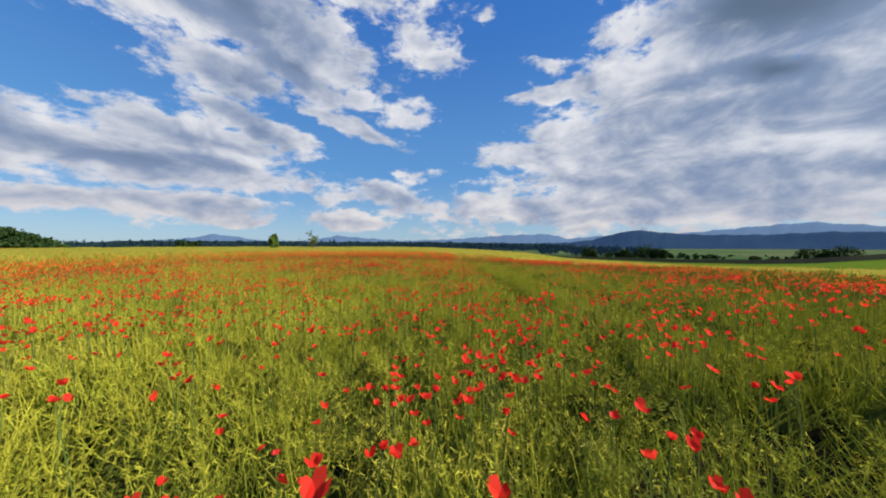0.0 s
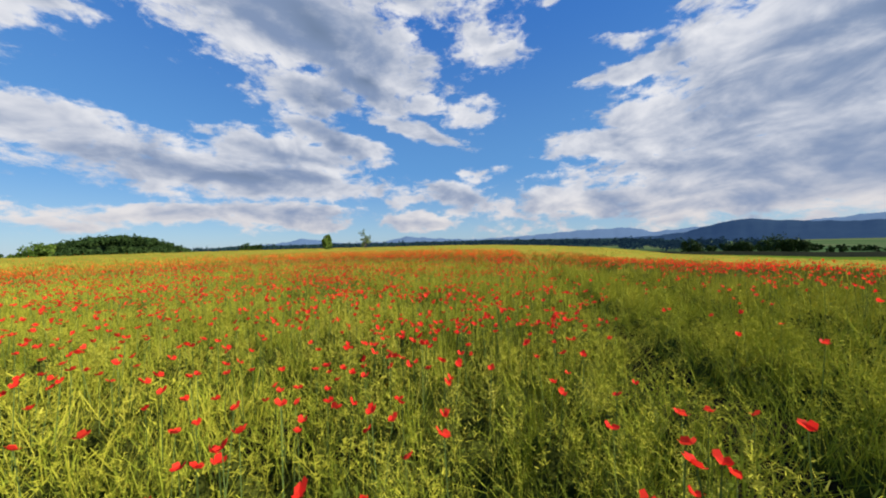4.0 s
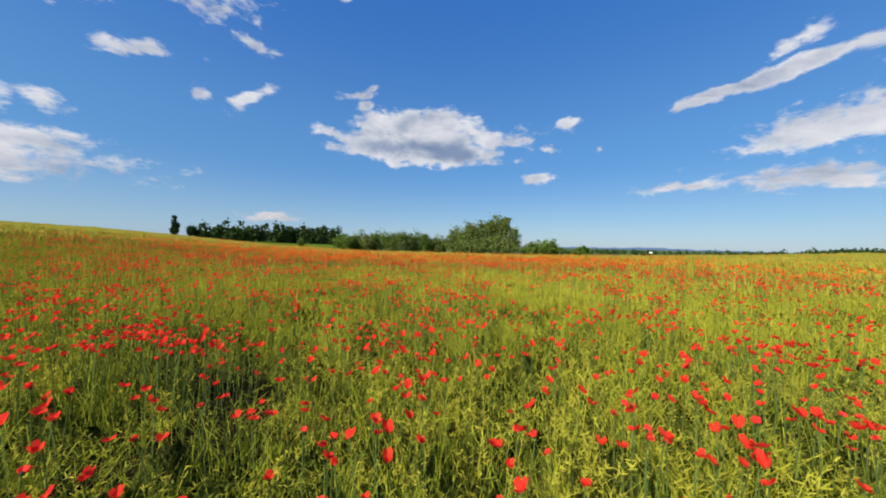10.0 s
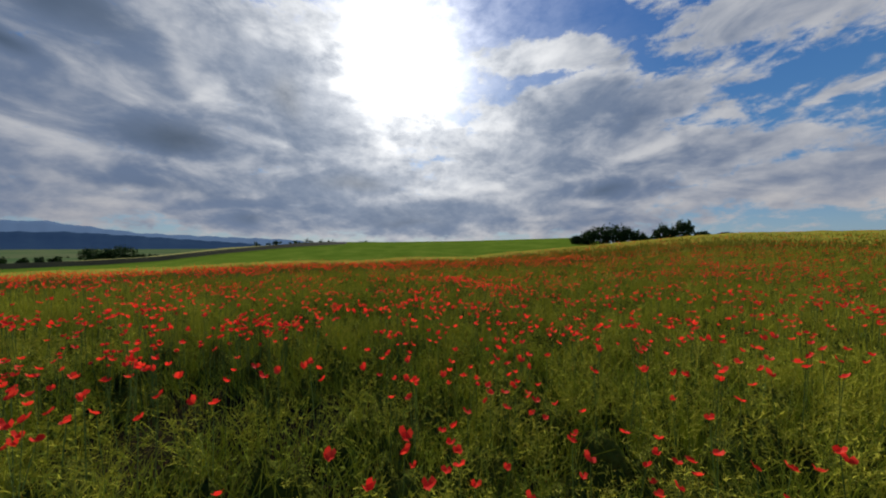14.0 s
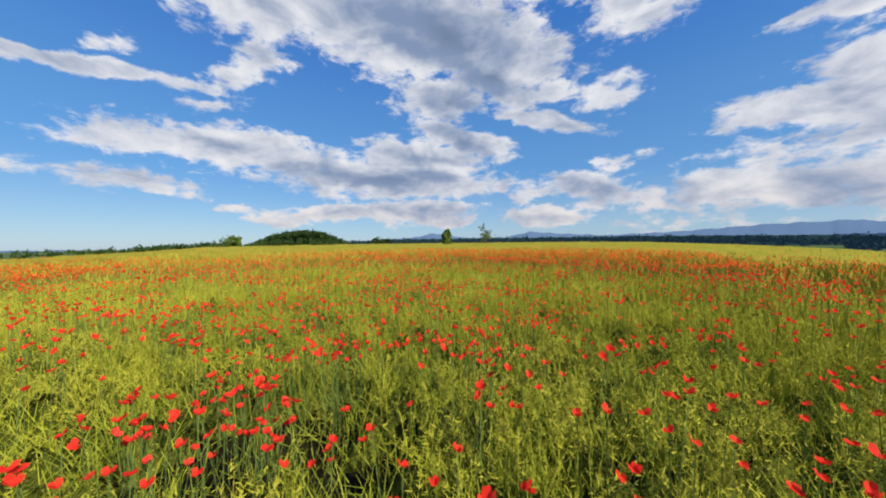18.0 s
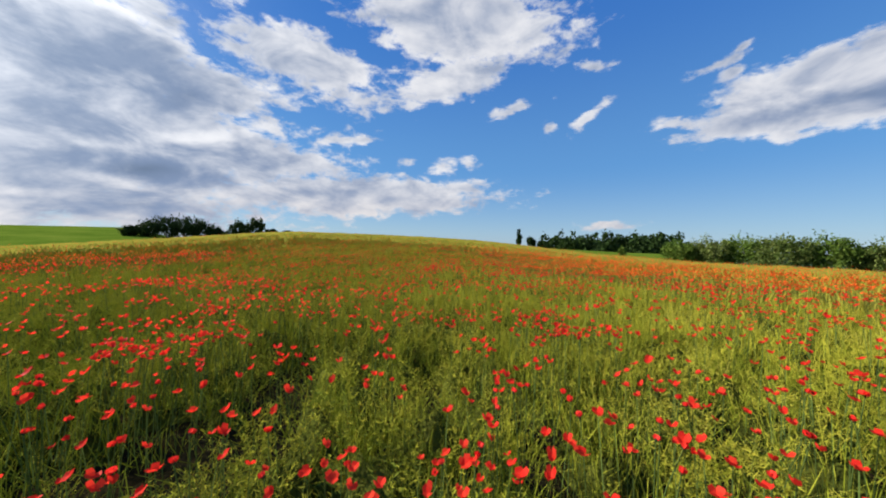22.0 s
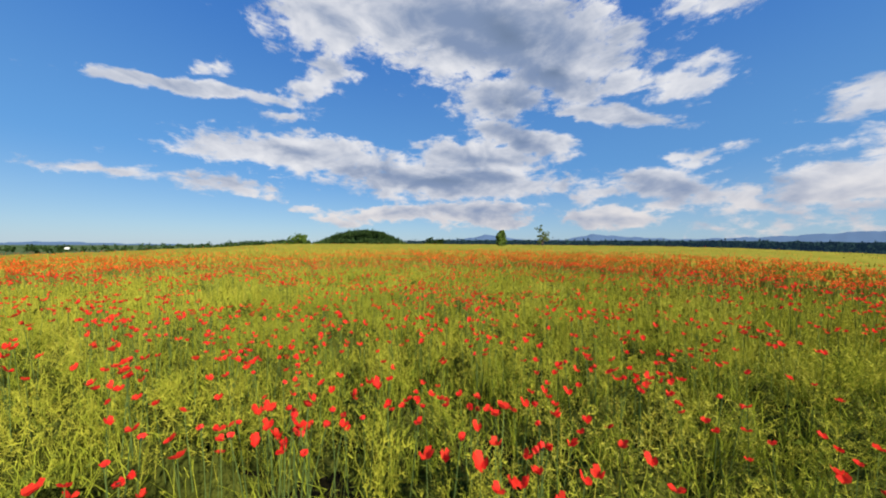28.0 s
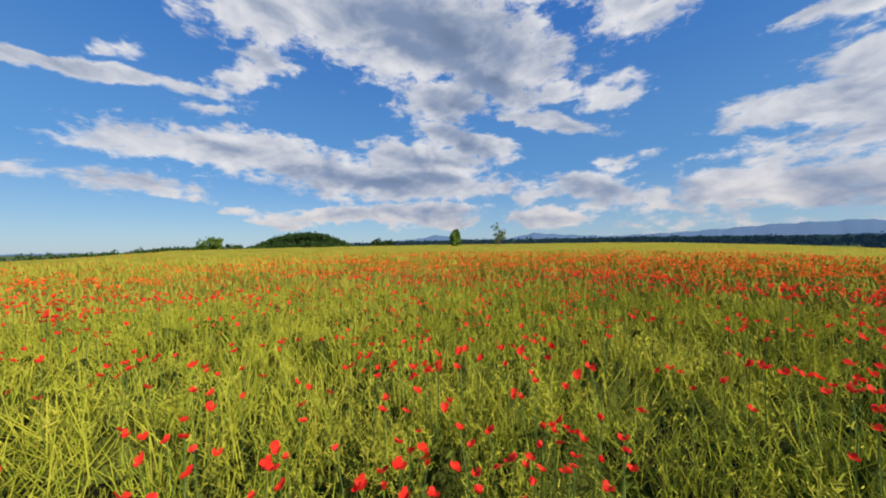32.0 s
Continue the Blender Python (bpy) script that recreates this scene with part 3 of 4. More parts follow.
# ---- ground, one sheet to the horizon ----
azs = np.arange(0, 360, 1.0)
inner = np.concatenate([np.linspace(0, .3, 13)[1:], np.linspace(.3, 1, 22)[1:]])
outer = np.array([.6, 3, 8, 15, 24, 34, 45, 46.5, 52, 65, 82, 100, 112, 140, 190, 280, 400, 600, 900, 1300, 1900, 2700, 3600, 4700.0])
R0 = reach(azs)
rad = np.concatenate([R0[:, None] * inner[None], R0[:, None] + outer[None]], 1)
A = np.radians(azs)[:, None]
gx, gy = CX - np.sin(A) * rad, CY + np.cos(A) * rad
gz = ground_z(gx, gy)
na, nr = rad.shape
verts = np.concatenate([np.stack([gx, gy, gz], -1).reshape(-1, 3), [[CX, CY, 0]]])
ii, jj = np.meshgrid(np.arange(na), np.arange(nr - 1), indexing="ij")
n2 = (ii + 1) % na
quads = np.stack([ii * nr + jj, ii * nr + jj + 1, n2 * nr + jj + 1, n2 * nr + jj], -1).reshape(-1, 4)
mid_r = rad[:, :-1].reshape(-1) * .5 + rad[:, 1:].reshape(-1) * .5
mid_a = np.repeat(azs + .5, nr - 1)
mid_e = mid_r - reach(mid_a)
mid_x, mid_y = CX - np.sin(np.radians(mid_a)) * mid_r, CY + np.cos(np.radians(mid_a)) * mid_r
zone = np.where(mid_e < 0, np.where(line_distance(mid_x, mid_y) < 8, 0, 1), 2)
sunny = (mid_a > 222) & (mid_a < 345)
zone = np.where((mid_e > 0) & (mid_e < 45) & sunny, 3, zone)
zone = np.where((mid_e > 45) & (mid_e < 46.5) & sunny & (mid_a > 276), 4, zone)
zone = np.where((mid_e > 46.5) & (mid_e < 100) & sunny & (mid_a > 272), 5, zone)
zone = np.where((mid_e > 45) & (mid_e < 110) & sunny & (mid_a < 276) & (zone != 5), 3, zone)
zone = np.where((mid_e > 0) & (mid_e < 130) & (mid_a > 140) & (mid_a < 180), 3, zone)
ground = part("ground", mesh_of("ground", verts[:-1], quads, None, True, zone, [M_SOIL_SHADED, M_CANOPY, M_VALLEY, M_YOUNG, M_BANK, M_STUBBLE]))
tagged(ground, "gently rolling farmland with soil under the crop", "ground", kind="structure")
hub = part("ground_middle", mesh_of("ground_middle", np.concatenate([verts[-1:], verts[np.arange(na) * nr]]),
           np.stack([np.zeros(na, int), np.arange(na) + 1, (np.arange(na) + 1) % na + 1], -1), M_SOIL_SHADED))
tagged(hub, "bare soil under the crop, its colour darkened for shade", "ground", kind="structure")

# ---- distance ----


def ridge(name, keys, dist, depth, base, mat, rough, seed, label, step=.25):
    """A chain of hills: front slope, crest and back, with a notched skyline."""
    a = np.arange(keys[0][0], keys[-1][0] + step / 2, step)
    el = np.interp(a, [k[0] for k in keys], [k[1] for k in keys])
    g = np.random.default_rng(seed)
    for k in range(1, 6):
        el = el + rough / k * np.sin(a * (1.1 * 1.9 ** k) + g.uniform(0, 6.28))
    crest = EYE + dist * np.tan(np.radians(el))
    rows_ = []
    for f, h in ((-1, 0), (-.75, .28), (-.45, .6), (-.2, .86), (0, 1), (.5, .5)):
        bump_ = np.array([noise.noise((x * .9 + f * 3, f * 5 + seed, 0)) for x in a]) * .10 * (1 - abs(2 * h - 1))
        rr = dist + depth * f
        z = base + (crest - base) * np.clip(h + bump_, 0, 1)
        rows_.append(np.stack([CX - np.sin(np.radians(a)) * rr, CY + np.cos(np.radians(a)) * rr, z], 1))
    v = np.concatenate(rows_)
    n = len(a)
    i, j = np.meshgrid(np.arange(len(rows_) - 1), np.arange(n - 1), indexing="ij")
    f = np.stack([i * n + j, i * n + j + 1, (i + 1) * n + j + 1, (i + 1) * n + j], -1).reshape(-1, 4)
    return tagged(part(name, mesh_of(name, v, f, mat, True)), label, "backdrop", kind="structure")


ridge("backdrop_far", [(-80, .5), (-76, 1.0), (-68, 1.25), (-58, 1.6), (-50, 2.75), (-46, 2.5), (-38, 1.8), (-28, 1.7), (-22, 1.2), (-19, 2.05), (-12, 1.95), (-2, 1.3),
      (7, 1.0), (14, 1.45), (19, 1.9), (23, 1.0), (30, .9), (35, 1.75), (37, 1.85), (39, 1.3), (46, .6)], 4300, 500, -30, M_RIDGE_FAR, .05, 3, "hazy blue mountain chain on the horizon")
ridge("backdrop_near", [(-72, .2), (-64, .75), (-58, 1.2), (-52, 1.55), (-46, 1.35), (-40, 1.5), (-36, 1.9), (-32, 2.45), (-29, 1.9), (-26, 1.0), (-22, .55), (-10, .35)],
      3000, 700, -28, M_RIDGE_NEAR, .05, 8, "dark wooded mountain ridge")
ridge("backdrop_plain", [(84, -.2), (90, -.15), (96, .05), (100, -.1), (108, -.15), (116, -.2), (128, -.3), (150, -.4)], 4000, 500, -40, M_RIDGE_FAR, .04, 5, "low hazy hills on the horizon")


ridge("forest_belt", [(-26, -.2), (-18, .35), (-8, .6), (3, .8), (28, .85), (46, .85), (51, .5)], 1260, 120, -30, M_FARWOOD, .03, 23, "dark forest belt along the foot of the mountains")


def leaf_cloud(g, centre, radius, count, size, hollow=.55):
    """Loose leaf quads filling an uneven ellipsoid."""
    d = g.normal(size=(count, 3))
    d /= np.linalg.norm(d, axis=1)[:, None]
    rr = hollow + (1 - hollow) * g.uniform(0, 1, count) ** .6
    lump = 1 + .16 * np.sin(d[:, 0] * 5 + centre[0]) + .16 * np.sin(d[:, 2] * 6 + centre[1]) + .12 * np.sin(d[:, 1] * 7 + centre[2])
    p = d * (rr * lump)[:, None]
    # leaves gather in tufts
    tufts = max(14, count // 20)
    p = p[g.integers(0, tufts, count)] * .9 + g.normal(size=(count, 3)) * .17
    p = np.asarray(centre) + p * np.asarray(radius)
    u = g.normal(size=(count, 3))
    u /= np.linalg.norm(u, axis=1)[:, None]
    w = np.cross(u, g.normal(size=(count, 3)))
    w /= np.linalg.norm(w, axis=1)[:, None]
    s = (size * g.uniform(.6, 1.3, count))[:, None]
    q = np.stack([p - u * s, p + w * s * .55, p + u * s, p - w * s * .55], 1)
    return q.reshape(-1, 3), np.arange(count * 4).reshape(-1, 4)


def tube(a, b, ra, rb, sides=6):
    a, b = np.array(a, float), np.array(b, float)
    d = (b - a) / (np.linalg.norm(b - a) + 1e-9)
    u = np.cross(d, (.3, .9, .1) if abs(d[2]) > .5 else (0, 0, 1))
    u /= np.linalg.norm(u)
    w = np.cross(d, u)
    t = np.arange(sides) * 6.2832 / sides
    ring = np.cos(t)[:, None] * u + np.sin(t)[:, None] * w
    v = np.concatenate([a + ring * ra, b + ring * rb])
    k = np.arange(sides)
    return v, np.stack([k, (k + 1) % sides, (k + 1) % sides + sides, k + sides], -1)


def tree(name, az, dist, tall, lobes, leaves, size, mat, label, seed, trunk=.12, hollow=.45, group="", stem=.25, deep=0.0):
    """A broadleaf tree or shrub: lobes are (side, depth, height, half width, half height) in parts of its height."""
    g = np.random.default_rng(seed)
    x, y = CX - math.sin(radians(az)) * dist, CY + math.cos(radians(az)) * dist
    z = float(ground_z(x, y)) - deep
    top = tagged(new(name), label, "tree" if "tree" in name else "shrub", group)
    top.location = (x, y, z)
    ca, sa = math.cos(radians(az)), math.sin(radians(az))

    def at(side, depth, h):
        return np.array([-(-side * ca) - depth * sa, side * sa + depth * ca, h]) * tall

    wood = [tube((0, 0, -.3), at(0, 0, stem), trunk, trunk * .75), tube(at(0, 0, stem), at(.02, 0, .6), trunk * .75, trunk * .3)]
    crown = []
    total = sum(l[3] * l[4] for l in lobes)
    for side, depth, h, w, hh in lobes:
        wood.append(tube(at(side * .1, depth * .1, max(stem * .8, .05)), at(side, depth, h), trunk * .45, trunk * .12, 5))
        n = int(leaves * w * hh / total)
        crown.append(leaf_cloud(g, at(side, depth, h), np.array([w, w, hh]) * tall, n, size, hollow))
    v, f = joined(wood)
    part("trunk", mesh_of("trunk", v, f, M_BARK, True), top)
    v, f = joined(crown)
    part("crown", mesh_of("crown", v, f, mat), top)
    return top


def wood(name, dist, depth, tall, count, size, mat, label, seed, profile, per=46, category="wood"):
    """A far stand of trees, as many crowns of leaf clumps; profile gives the height of its skyline (degrees) along the bearing."""
    g = np.random.default_rng(seed)
    out = []
    for i in range(count):
        a = g.uniform(profile[0][0], profile[-1][0])
        r = dist + g.uniform(0, depth)
        x, y = CX - math.sin(radians(a)) * r, CY + math.cos(radians(a)) * r
        h = tall * g.uniform(.7, 1.15)
        z = EYE + r * math.tan(radians(float(np.interp(a, [p[0] for p in profile], [p[1] for p in profile])))) - tall * g.uniform(.95, 1.5)
        w = h * g.uniform(.34, .52)
        out.append(leaf_cloud(g, (x, y, z + h * .5), (w, w, h * .5), per, size, .45))
    v, f = joined(out)
    return tagged(part(name, mesh_of(name, v, f, mat), None), label, category, kind="stuff")


# wooded hill, its slopes and the belt of woods along the horizon
HILL = [(51, .2), (52.2, .9), (54, 1.75), (56, 2.35), (58.5, 2.6), (61, 2.4), (63.5, 1.75), (65.5, .7), (67, .2)]
ridge("wooded_hill_slope", [(a, e - .75) for a, e in HILL], 640, 120, -16, M_HILLWOOD, .03, 11, "dark wooded hill beyond the field")
wood("wooded_hill", 560, 70, 9, 560, 1.6, M_HILLWOOD, "dense dark broadleaf wood covering a low hill", 12, HILL, 44)
wood("wooded_hill_foot", 540, 20, 9, 160, 1.6, M_HILLWOOD, "dense dark wood at the hill's foot", 22, [(50.5, .25), (57, 1.3), (60, 1.3), (66.5, .5)], 44)
wood("hill_foot_wood", 420, 60, 8, 150, 1.3, M_HILLWOOD, "dark wood beside the hill", 13, [(65.5, .6), (70, .75), (76, .5), (80, .1)], 44)
wood("plain_wood", 560, 300, 9, 260, 1.7, M_HILLWOOD, "belts of far woodland on the plain", 14, [(77, .15), (84, -.1), (90, -.3), (98, -.25), (112, -.5), (124, -.5)], 36)
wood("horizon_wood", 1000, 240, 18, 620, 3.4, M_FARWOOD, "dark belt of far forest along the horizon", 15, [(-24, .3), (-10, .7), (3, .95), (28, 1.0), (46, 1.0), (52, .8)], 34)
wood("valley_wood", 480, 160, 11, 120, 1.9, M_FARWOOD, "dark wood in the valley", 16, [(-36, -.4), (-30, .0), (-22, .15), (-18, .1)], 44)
wood("valley_hedges", 330, 300, 6, 130, 1.2, M_LEAF_DARK, "scattered hedges between valley meadows", 17, [(-62, -1.2), (-50, -1.3), (-40, -1.2), (-28, -.7)], 120)
wood("ridge_hedge", 143, 12, 2.4, 46, .32, M_LEAF_DARK, "hedge of small trees on the rise", 18, [(-90, .95), (-82, 1.0), (-74, 1.1), (-70, .7)], 70)
wood("field_edge_wood", 130, 30, 8.0, 150, .85, M_LEAF_DARK, "dark wood beyond the green field", 19, [(146, 1.6), (149, 2.3), (154, 2.55), (160, 2.3), (167, 1.9)], 130)

# single trees round the field
tree("tree", 32.3, 62, 3.3, [(0, 0, .35, .26, .3), (-.1, 0, .6, .2, .28), (.08, 0, .72, .17, .26), (0, 0, .9, .10, .14)], 1700, .22, M_LEAF, "dense green conical tree at the field's far edge", 31)
tree("tree", 25.4, 60, 4.4, [(-.14, 0, .8, .12, .10), (.1, 0, .62, .16, .12), (-.02, 0, .5, .18, .14), (.16, .05, .42, .12, .1), (-.12, 0, .34, .12, .12), (-.06, 0, .95, .08, .05)], 800, .13, M_LEAF_WILLOW, "sparse thin tree with open crown at the field's far edge", 32, .09, .3)
for k, (az, d, h) in enumerate([(45.4, 72, 2.2), (44.3, 73, 1.7), (43.4, 74, 1.9)]):
    tree("shrub", az, d, h, [(0, 0, .5, .5, .5), (.2, 0, .75, .3, .28)], 420, .22, M_LEAF_DARK, "small dark shrub at the field's far edge", 40 + k, .05, group="shrubs at the far edge")
tree("shrub", 67.0, 60, 2.3, [(0, 0, .5, .6, .5), (-.5, 0, .3, .5, .3), (.3, 0, .7, .4, .3)], 800, .22, M_LEAF, "round green shrub at the field's far edge", 44, .06)
# big willow clump and the shrubs beside it
tree("willow_tree", 115.4, 46, 6.3, [(-.68, 0, .36, .26, .30), (-.34, 0, .45, .28, .36), (.05, 0, .52, .28, .38), (.38, 0, .58, .24, .38), (.52, 0, .80, .16, .18), (.72, 0, .42, .16, .28), (-.25, -.15, .22, .55, .24), (.35, -.15, .22, .45, .24), (.2, 0, .78, .12, .12)], 22000, .16, M_LEAF_WILLOW, "large spreading willow with silvery leaves", 45, .3)
tree("shrub", 104.3, 46, 2.8, [(0, 0, .5, .6, .5), (.5, 0, .45, .4, .4), (-.6, 0, .4, .5, .38)], 3200, .16, M_LEAF, "broad green shrub beside the willow", 46, .08)
tree("shrub", 98.6, 52, 1.9, [(0, 0, .5, .6, .5), (-.5, 0, .4, .4, .35)], 700, .23, M_LEAF, "low green shrub beside the willow", 47, .06)
for k, (az, h) in enumerate([(142.6, 3.0), (139.2, 3.7), (135.6, 4.1), (131.7, 4.0), (128.3, 4.0), (124.8, 3.3)]):
    tree("shrub", az, 48 + (k % 3), h, [(0, 0, .5, .42, .5), (.3, 0, .55, .28, .35), (-.3, .1, .45, .3, .42)], 4200, .14, M_LEAF_WILLOW if k % 2 else M_LEAF, "dense green shrub in the field-edge thicket", 50 + k, .08, group="thicket shrubs")
tree("poplar_tree", 169, 66, 4.2, [(0, 0, .3, .14, .24), (.03, 0, .58, .13, .26), (-.02, 0, .84, .09, .16)], 1700, .15, M_LEAF_DARK, "slim dark upright poplar behind the field's brow", 60, .1, deep=.2)
tree("tree", 167, 68, 2.9, [(0, 0, .55, .28, .4), (.2, 0, .45, .2, .35)], 1700, .16, M_LEAF_DARK, "round dark tree behind the field's brow", 61, .1, deep=.2)
tree("tree", 165.3, 70, 2.1, [(0, 0, .5, .4, .45)], 500, .22, M_LEAF_DARK, "small dark tree behind the field's brow", 62, .08, deep=.2)
tree("tree", 150.6, 52, 2.0, [(0, 0, .35, .3, .3), (0, 0, .62, .22, .28), (0, 0, .86, .11, .16)], 700, .12, M_LEAF, "small conical green tree at the green field's edge", 63, .06)
# dark trees on the knoll
for k, (az, d, h, w) in enumerate([(233, 60, 1.8, .6), (231, 60, 2.9, .6), (229, 60, 3.9, .5), (227, 60, 4.2, .5), (225, 60, 3.7, .5), (223.2, 60, 2.8, .4), (221.9, 59, 1.9, .3), (220, 58, 3.6, .36), (217.4, 58, 3.9, .36), (215.2, 58, 1.9, .5), (212.6, 58, 1.5, .7)]):
    tree("tree", az, d, h, [(0, 0, .5, w, .48), (.2, 0, .62, w * .6, .36), (-.22, 0, .4, w * .6, .35)], 1900, .17, M_LEAF_DARK, "dark tree in the copse on the knoll", 70 + k, .1, group="copse on the knoll", deep=.2)
# valley clumps
for k, (az, d, h, w) in enumerate([(332, 170, 6.0, .5), (327, 175, 5.5, .6), (323.6, 170, 7.6, .5), (322, 170, 6.2, .45), (306.8, 210, 7.0, .6), (304.6, 210, 7.2, .7)]):
    tree("tree", az, d, h, [(0, 0, .5, w, .5), (.4, 0, .4, w * .7, .4), (-.4, 0, .45, w * .6, .4)], 1900, .36, M_LEAF_DARK, "dark round tree in the valley", 90 + k, .15, group="valley trees")

# small white farmhouse on the plain
house = tagged(new("farmhouse"), "small white farmhouse with dark roof far off", "house")
hx, hy = CX - math.sin(radians(94.5)) * 300, CY + math.cos(radians(94.5)) * 300
house.location = (hx, hy, EYE - 300 * math.tan(radians(.75)))
bm = bmesh.new()
bmesh.ops.create_cube(bm, size=1, matrix=Matrix.Diagonal((2.4, 2, 1.0, 1)))
me = bpy.data.meshes.new("wall")
bm.to_mesh(me)
me.materials.append(M_ROOF)
part("wall", me, house)
part("roof", mesh_of("roof", [(-1.4, -1.2, .5), (1.4, -1.2, .5), (1.4, 0, 1.3), (-1.4, 0, 1.3), (1.4, 1.2, .5), (-1.4, 1.2, .5)], [(0, 1, 2, 3), (3, 2, 4, 5)], M_TILE), house)

# ---- the crop ----
# closed canopy of the crop where single plants can no longer be told apart
c_az = np.radians(np.arange(0, 360, .75))
c_u = np.linspace(0, 1, 64) ** 1.5
R1 = reach(np.degrees(c_az))
c_r = 22 + (R1[:, None] - 22) * c_u[None]
c_x, c_y = CX - np.sin(c_az)[:, None] * c_r, CY + np.cos(c_az)[:, None] * c_r
lump = .05 * wave(c_x.ravel(), c_y.ravel(), 2.2, 5) + .04 * wave(c_x.ravel(), c_y.ravel(), .9, 6)
fade = .49 * ease((c_r - 22) / 8)
c_z = ground_z(c_x, c_y) + fade + lump.reshape(c_r.shape) * (fade / .49)
c_n, c_m = c_r.shape
ii, jj = np.meshgrid(np.arange(c_n), np.arange(c_m - 1), indexing="ij")
n2 = (ii + 1) % c_n
cf = np.stack([ii * c_m + jj, ii * c_m + jj + 1, n2 * c_m + jj + 1, n2 * c_m + jj], -1).reshape(-1, 4)
tagged(part("rape_canopy", mesh_of("rape_canopy", np.stack([c_x, c_y, c_z], -1).reshape(-1, 3), cf, M_CANOPY, True)), "closed canopy of ripening rape across the field", "crop", kind="stuff")

# the dense growth below the pods: one sheet, gap shade put into its colour
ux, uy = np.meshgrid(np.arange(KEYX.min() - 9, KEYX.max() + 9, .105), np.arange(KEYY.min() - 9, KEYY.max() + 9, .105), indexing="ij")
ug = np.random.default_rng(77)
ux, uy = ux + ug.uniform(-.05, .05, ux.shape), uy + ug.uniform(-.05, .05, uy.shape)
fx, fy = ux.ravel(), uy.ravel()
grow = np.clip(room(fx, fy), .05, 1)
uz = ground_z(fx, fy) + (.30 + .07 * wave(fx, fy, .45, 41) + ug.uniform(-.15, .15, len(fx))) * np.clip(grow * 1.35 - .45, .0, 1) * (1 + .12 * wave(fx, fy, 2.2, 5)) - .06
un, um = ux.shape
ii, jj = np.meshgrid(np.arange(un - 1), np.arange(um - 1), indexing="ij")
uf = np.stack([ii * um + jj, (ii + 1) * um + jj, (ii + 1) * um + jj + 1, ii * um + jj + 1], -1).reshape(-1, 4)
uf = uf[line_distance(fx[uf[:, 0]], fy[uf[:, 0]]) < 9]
tagged(part("rape_undergrowth", mesh_of("rape_undergrowth", np.stack([fx, fy, uz], -1), uf, M_UNDER_SHADED)), "matted lower growth under the pods, coloured dark for shade", "crop", kind="stuff")

rape_near = [rape_template(RNG, 8, 6, .0016, .026, .0026, .57) for i in range(7)]
rape_mid = [rape_template(RNG, 5, 5, .0026, .040, .0040, .57) for i in range(6)]
grass_near = [grass_template(RNG, 16, .0024) for i in range(4)]
grass_mid = [grass_template(RNG, 9, .004) for i in range(3)]
leafy = [leafy_template(RNG, 12) for i in range(4)]
tuft_far = [tuft_template(RNG, 9, .018, .58, .34) for i in range(4)]
tuft_edge = [tuft_template(RNG, 9, .022, .53, 1.0) for i in range(3)]
planted("rape_crop_near", rape_near, strew(52, 0, 2.3, seed=101), M_CROP, 1.0, "ripening rape plants with slim pods, crowded in the field", "crop", 1)
planted("grass_near", grass_near, strew(20, 0, 2.4, seed=102), M_GRASS, 1.0, "field grass between the rape plants", "grass", 2)
planted("low_stems", [tuft_template(RNG, 11, .0035, .36, .22) for i in range(4)], strew(24, 0, 4.5, seed=110, keep=False), M_GRASS, 1.0, "short grass and broken stems low in the crop", "grass", 10)
planted("rape_leaves", leafy, strew(40, 0, 3.0, seed=108), M_LEAF_LOW, 1.0, "dull green lower leaves of the rape", "leaves", 8)
planted("rape_crop", rape_mid, strew(21, 2.3, 8, seed=103), M_CROP, 1.0, "ripening rape plants with slim pods", "crop", 3)
planted("rape_fill", [tuft_template(RNG, 10, .004, .50, .25) for i in range(4)], strew(30, 2.0, 8.5, seed=109), M_CROP, 1.0, "crowded rape stems between the plants", "crop", 9)
planted("grass", grass_mid, strew(13, 2.4, 8.5, seed=104), M_GRASS, 1.0, "field grass between the rape plants", "grass", 4)
planted("rape_crop_far", tuft_far, strew(8, 8, 26, seed=105), M_CANOPY, 1.0, "ripening rape crop farther off", "crop", 5)
edge_places = strew(1.8, 26, 92, seed=106)
ea = np.degrees(np.arctan2(-(edge_places[:, 0] - CX), edge_places[:, 1] - CY)) % 360
er = reach(ea) - np.hypot(edge_places[:, 0] - CX, edge_places[:, 1] - CY)
edge_places = edge_places[(er > 5) | (ea < 222) | (ea > 345)]
planted("rape_crop_edge", tuft_edge, edge_places, M_CANOPY, 1.0, "ripening rape crop towards the field's edge", "crop", 6, .08)
# ---- poppies ----


def petal_mesh(g, size):
    """One cupped, crinkled petal, hinged at the origin and opening along +x."""
    n, m = 5, 4
    v = []
    for i in range(n):
        r = i / (n - 1)
        w = math.sin(min(1, r * 1.15 + .12) * 1.75) * .62
        for j in range(m):
            t = j / (m - 1) * 2 - 1
            x = size * r * (1 - .18 * t * t)
            y = size * w * t
            z = size * (.50 * r * r + .10 * t * t + .07 * math.sin(t * 6 + i) * r * g.uniform(.5, 1.4))
            v.append((x, y, z))
    f = [(i * m + j, i * m + j + 1, (i + 1) * m + j + 1, (i + 1) * m + j) for i in range(n - 1) for j in range(m - 1)]
    return mesh_of("petal", v, f, M_PETAL, True)


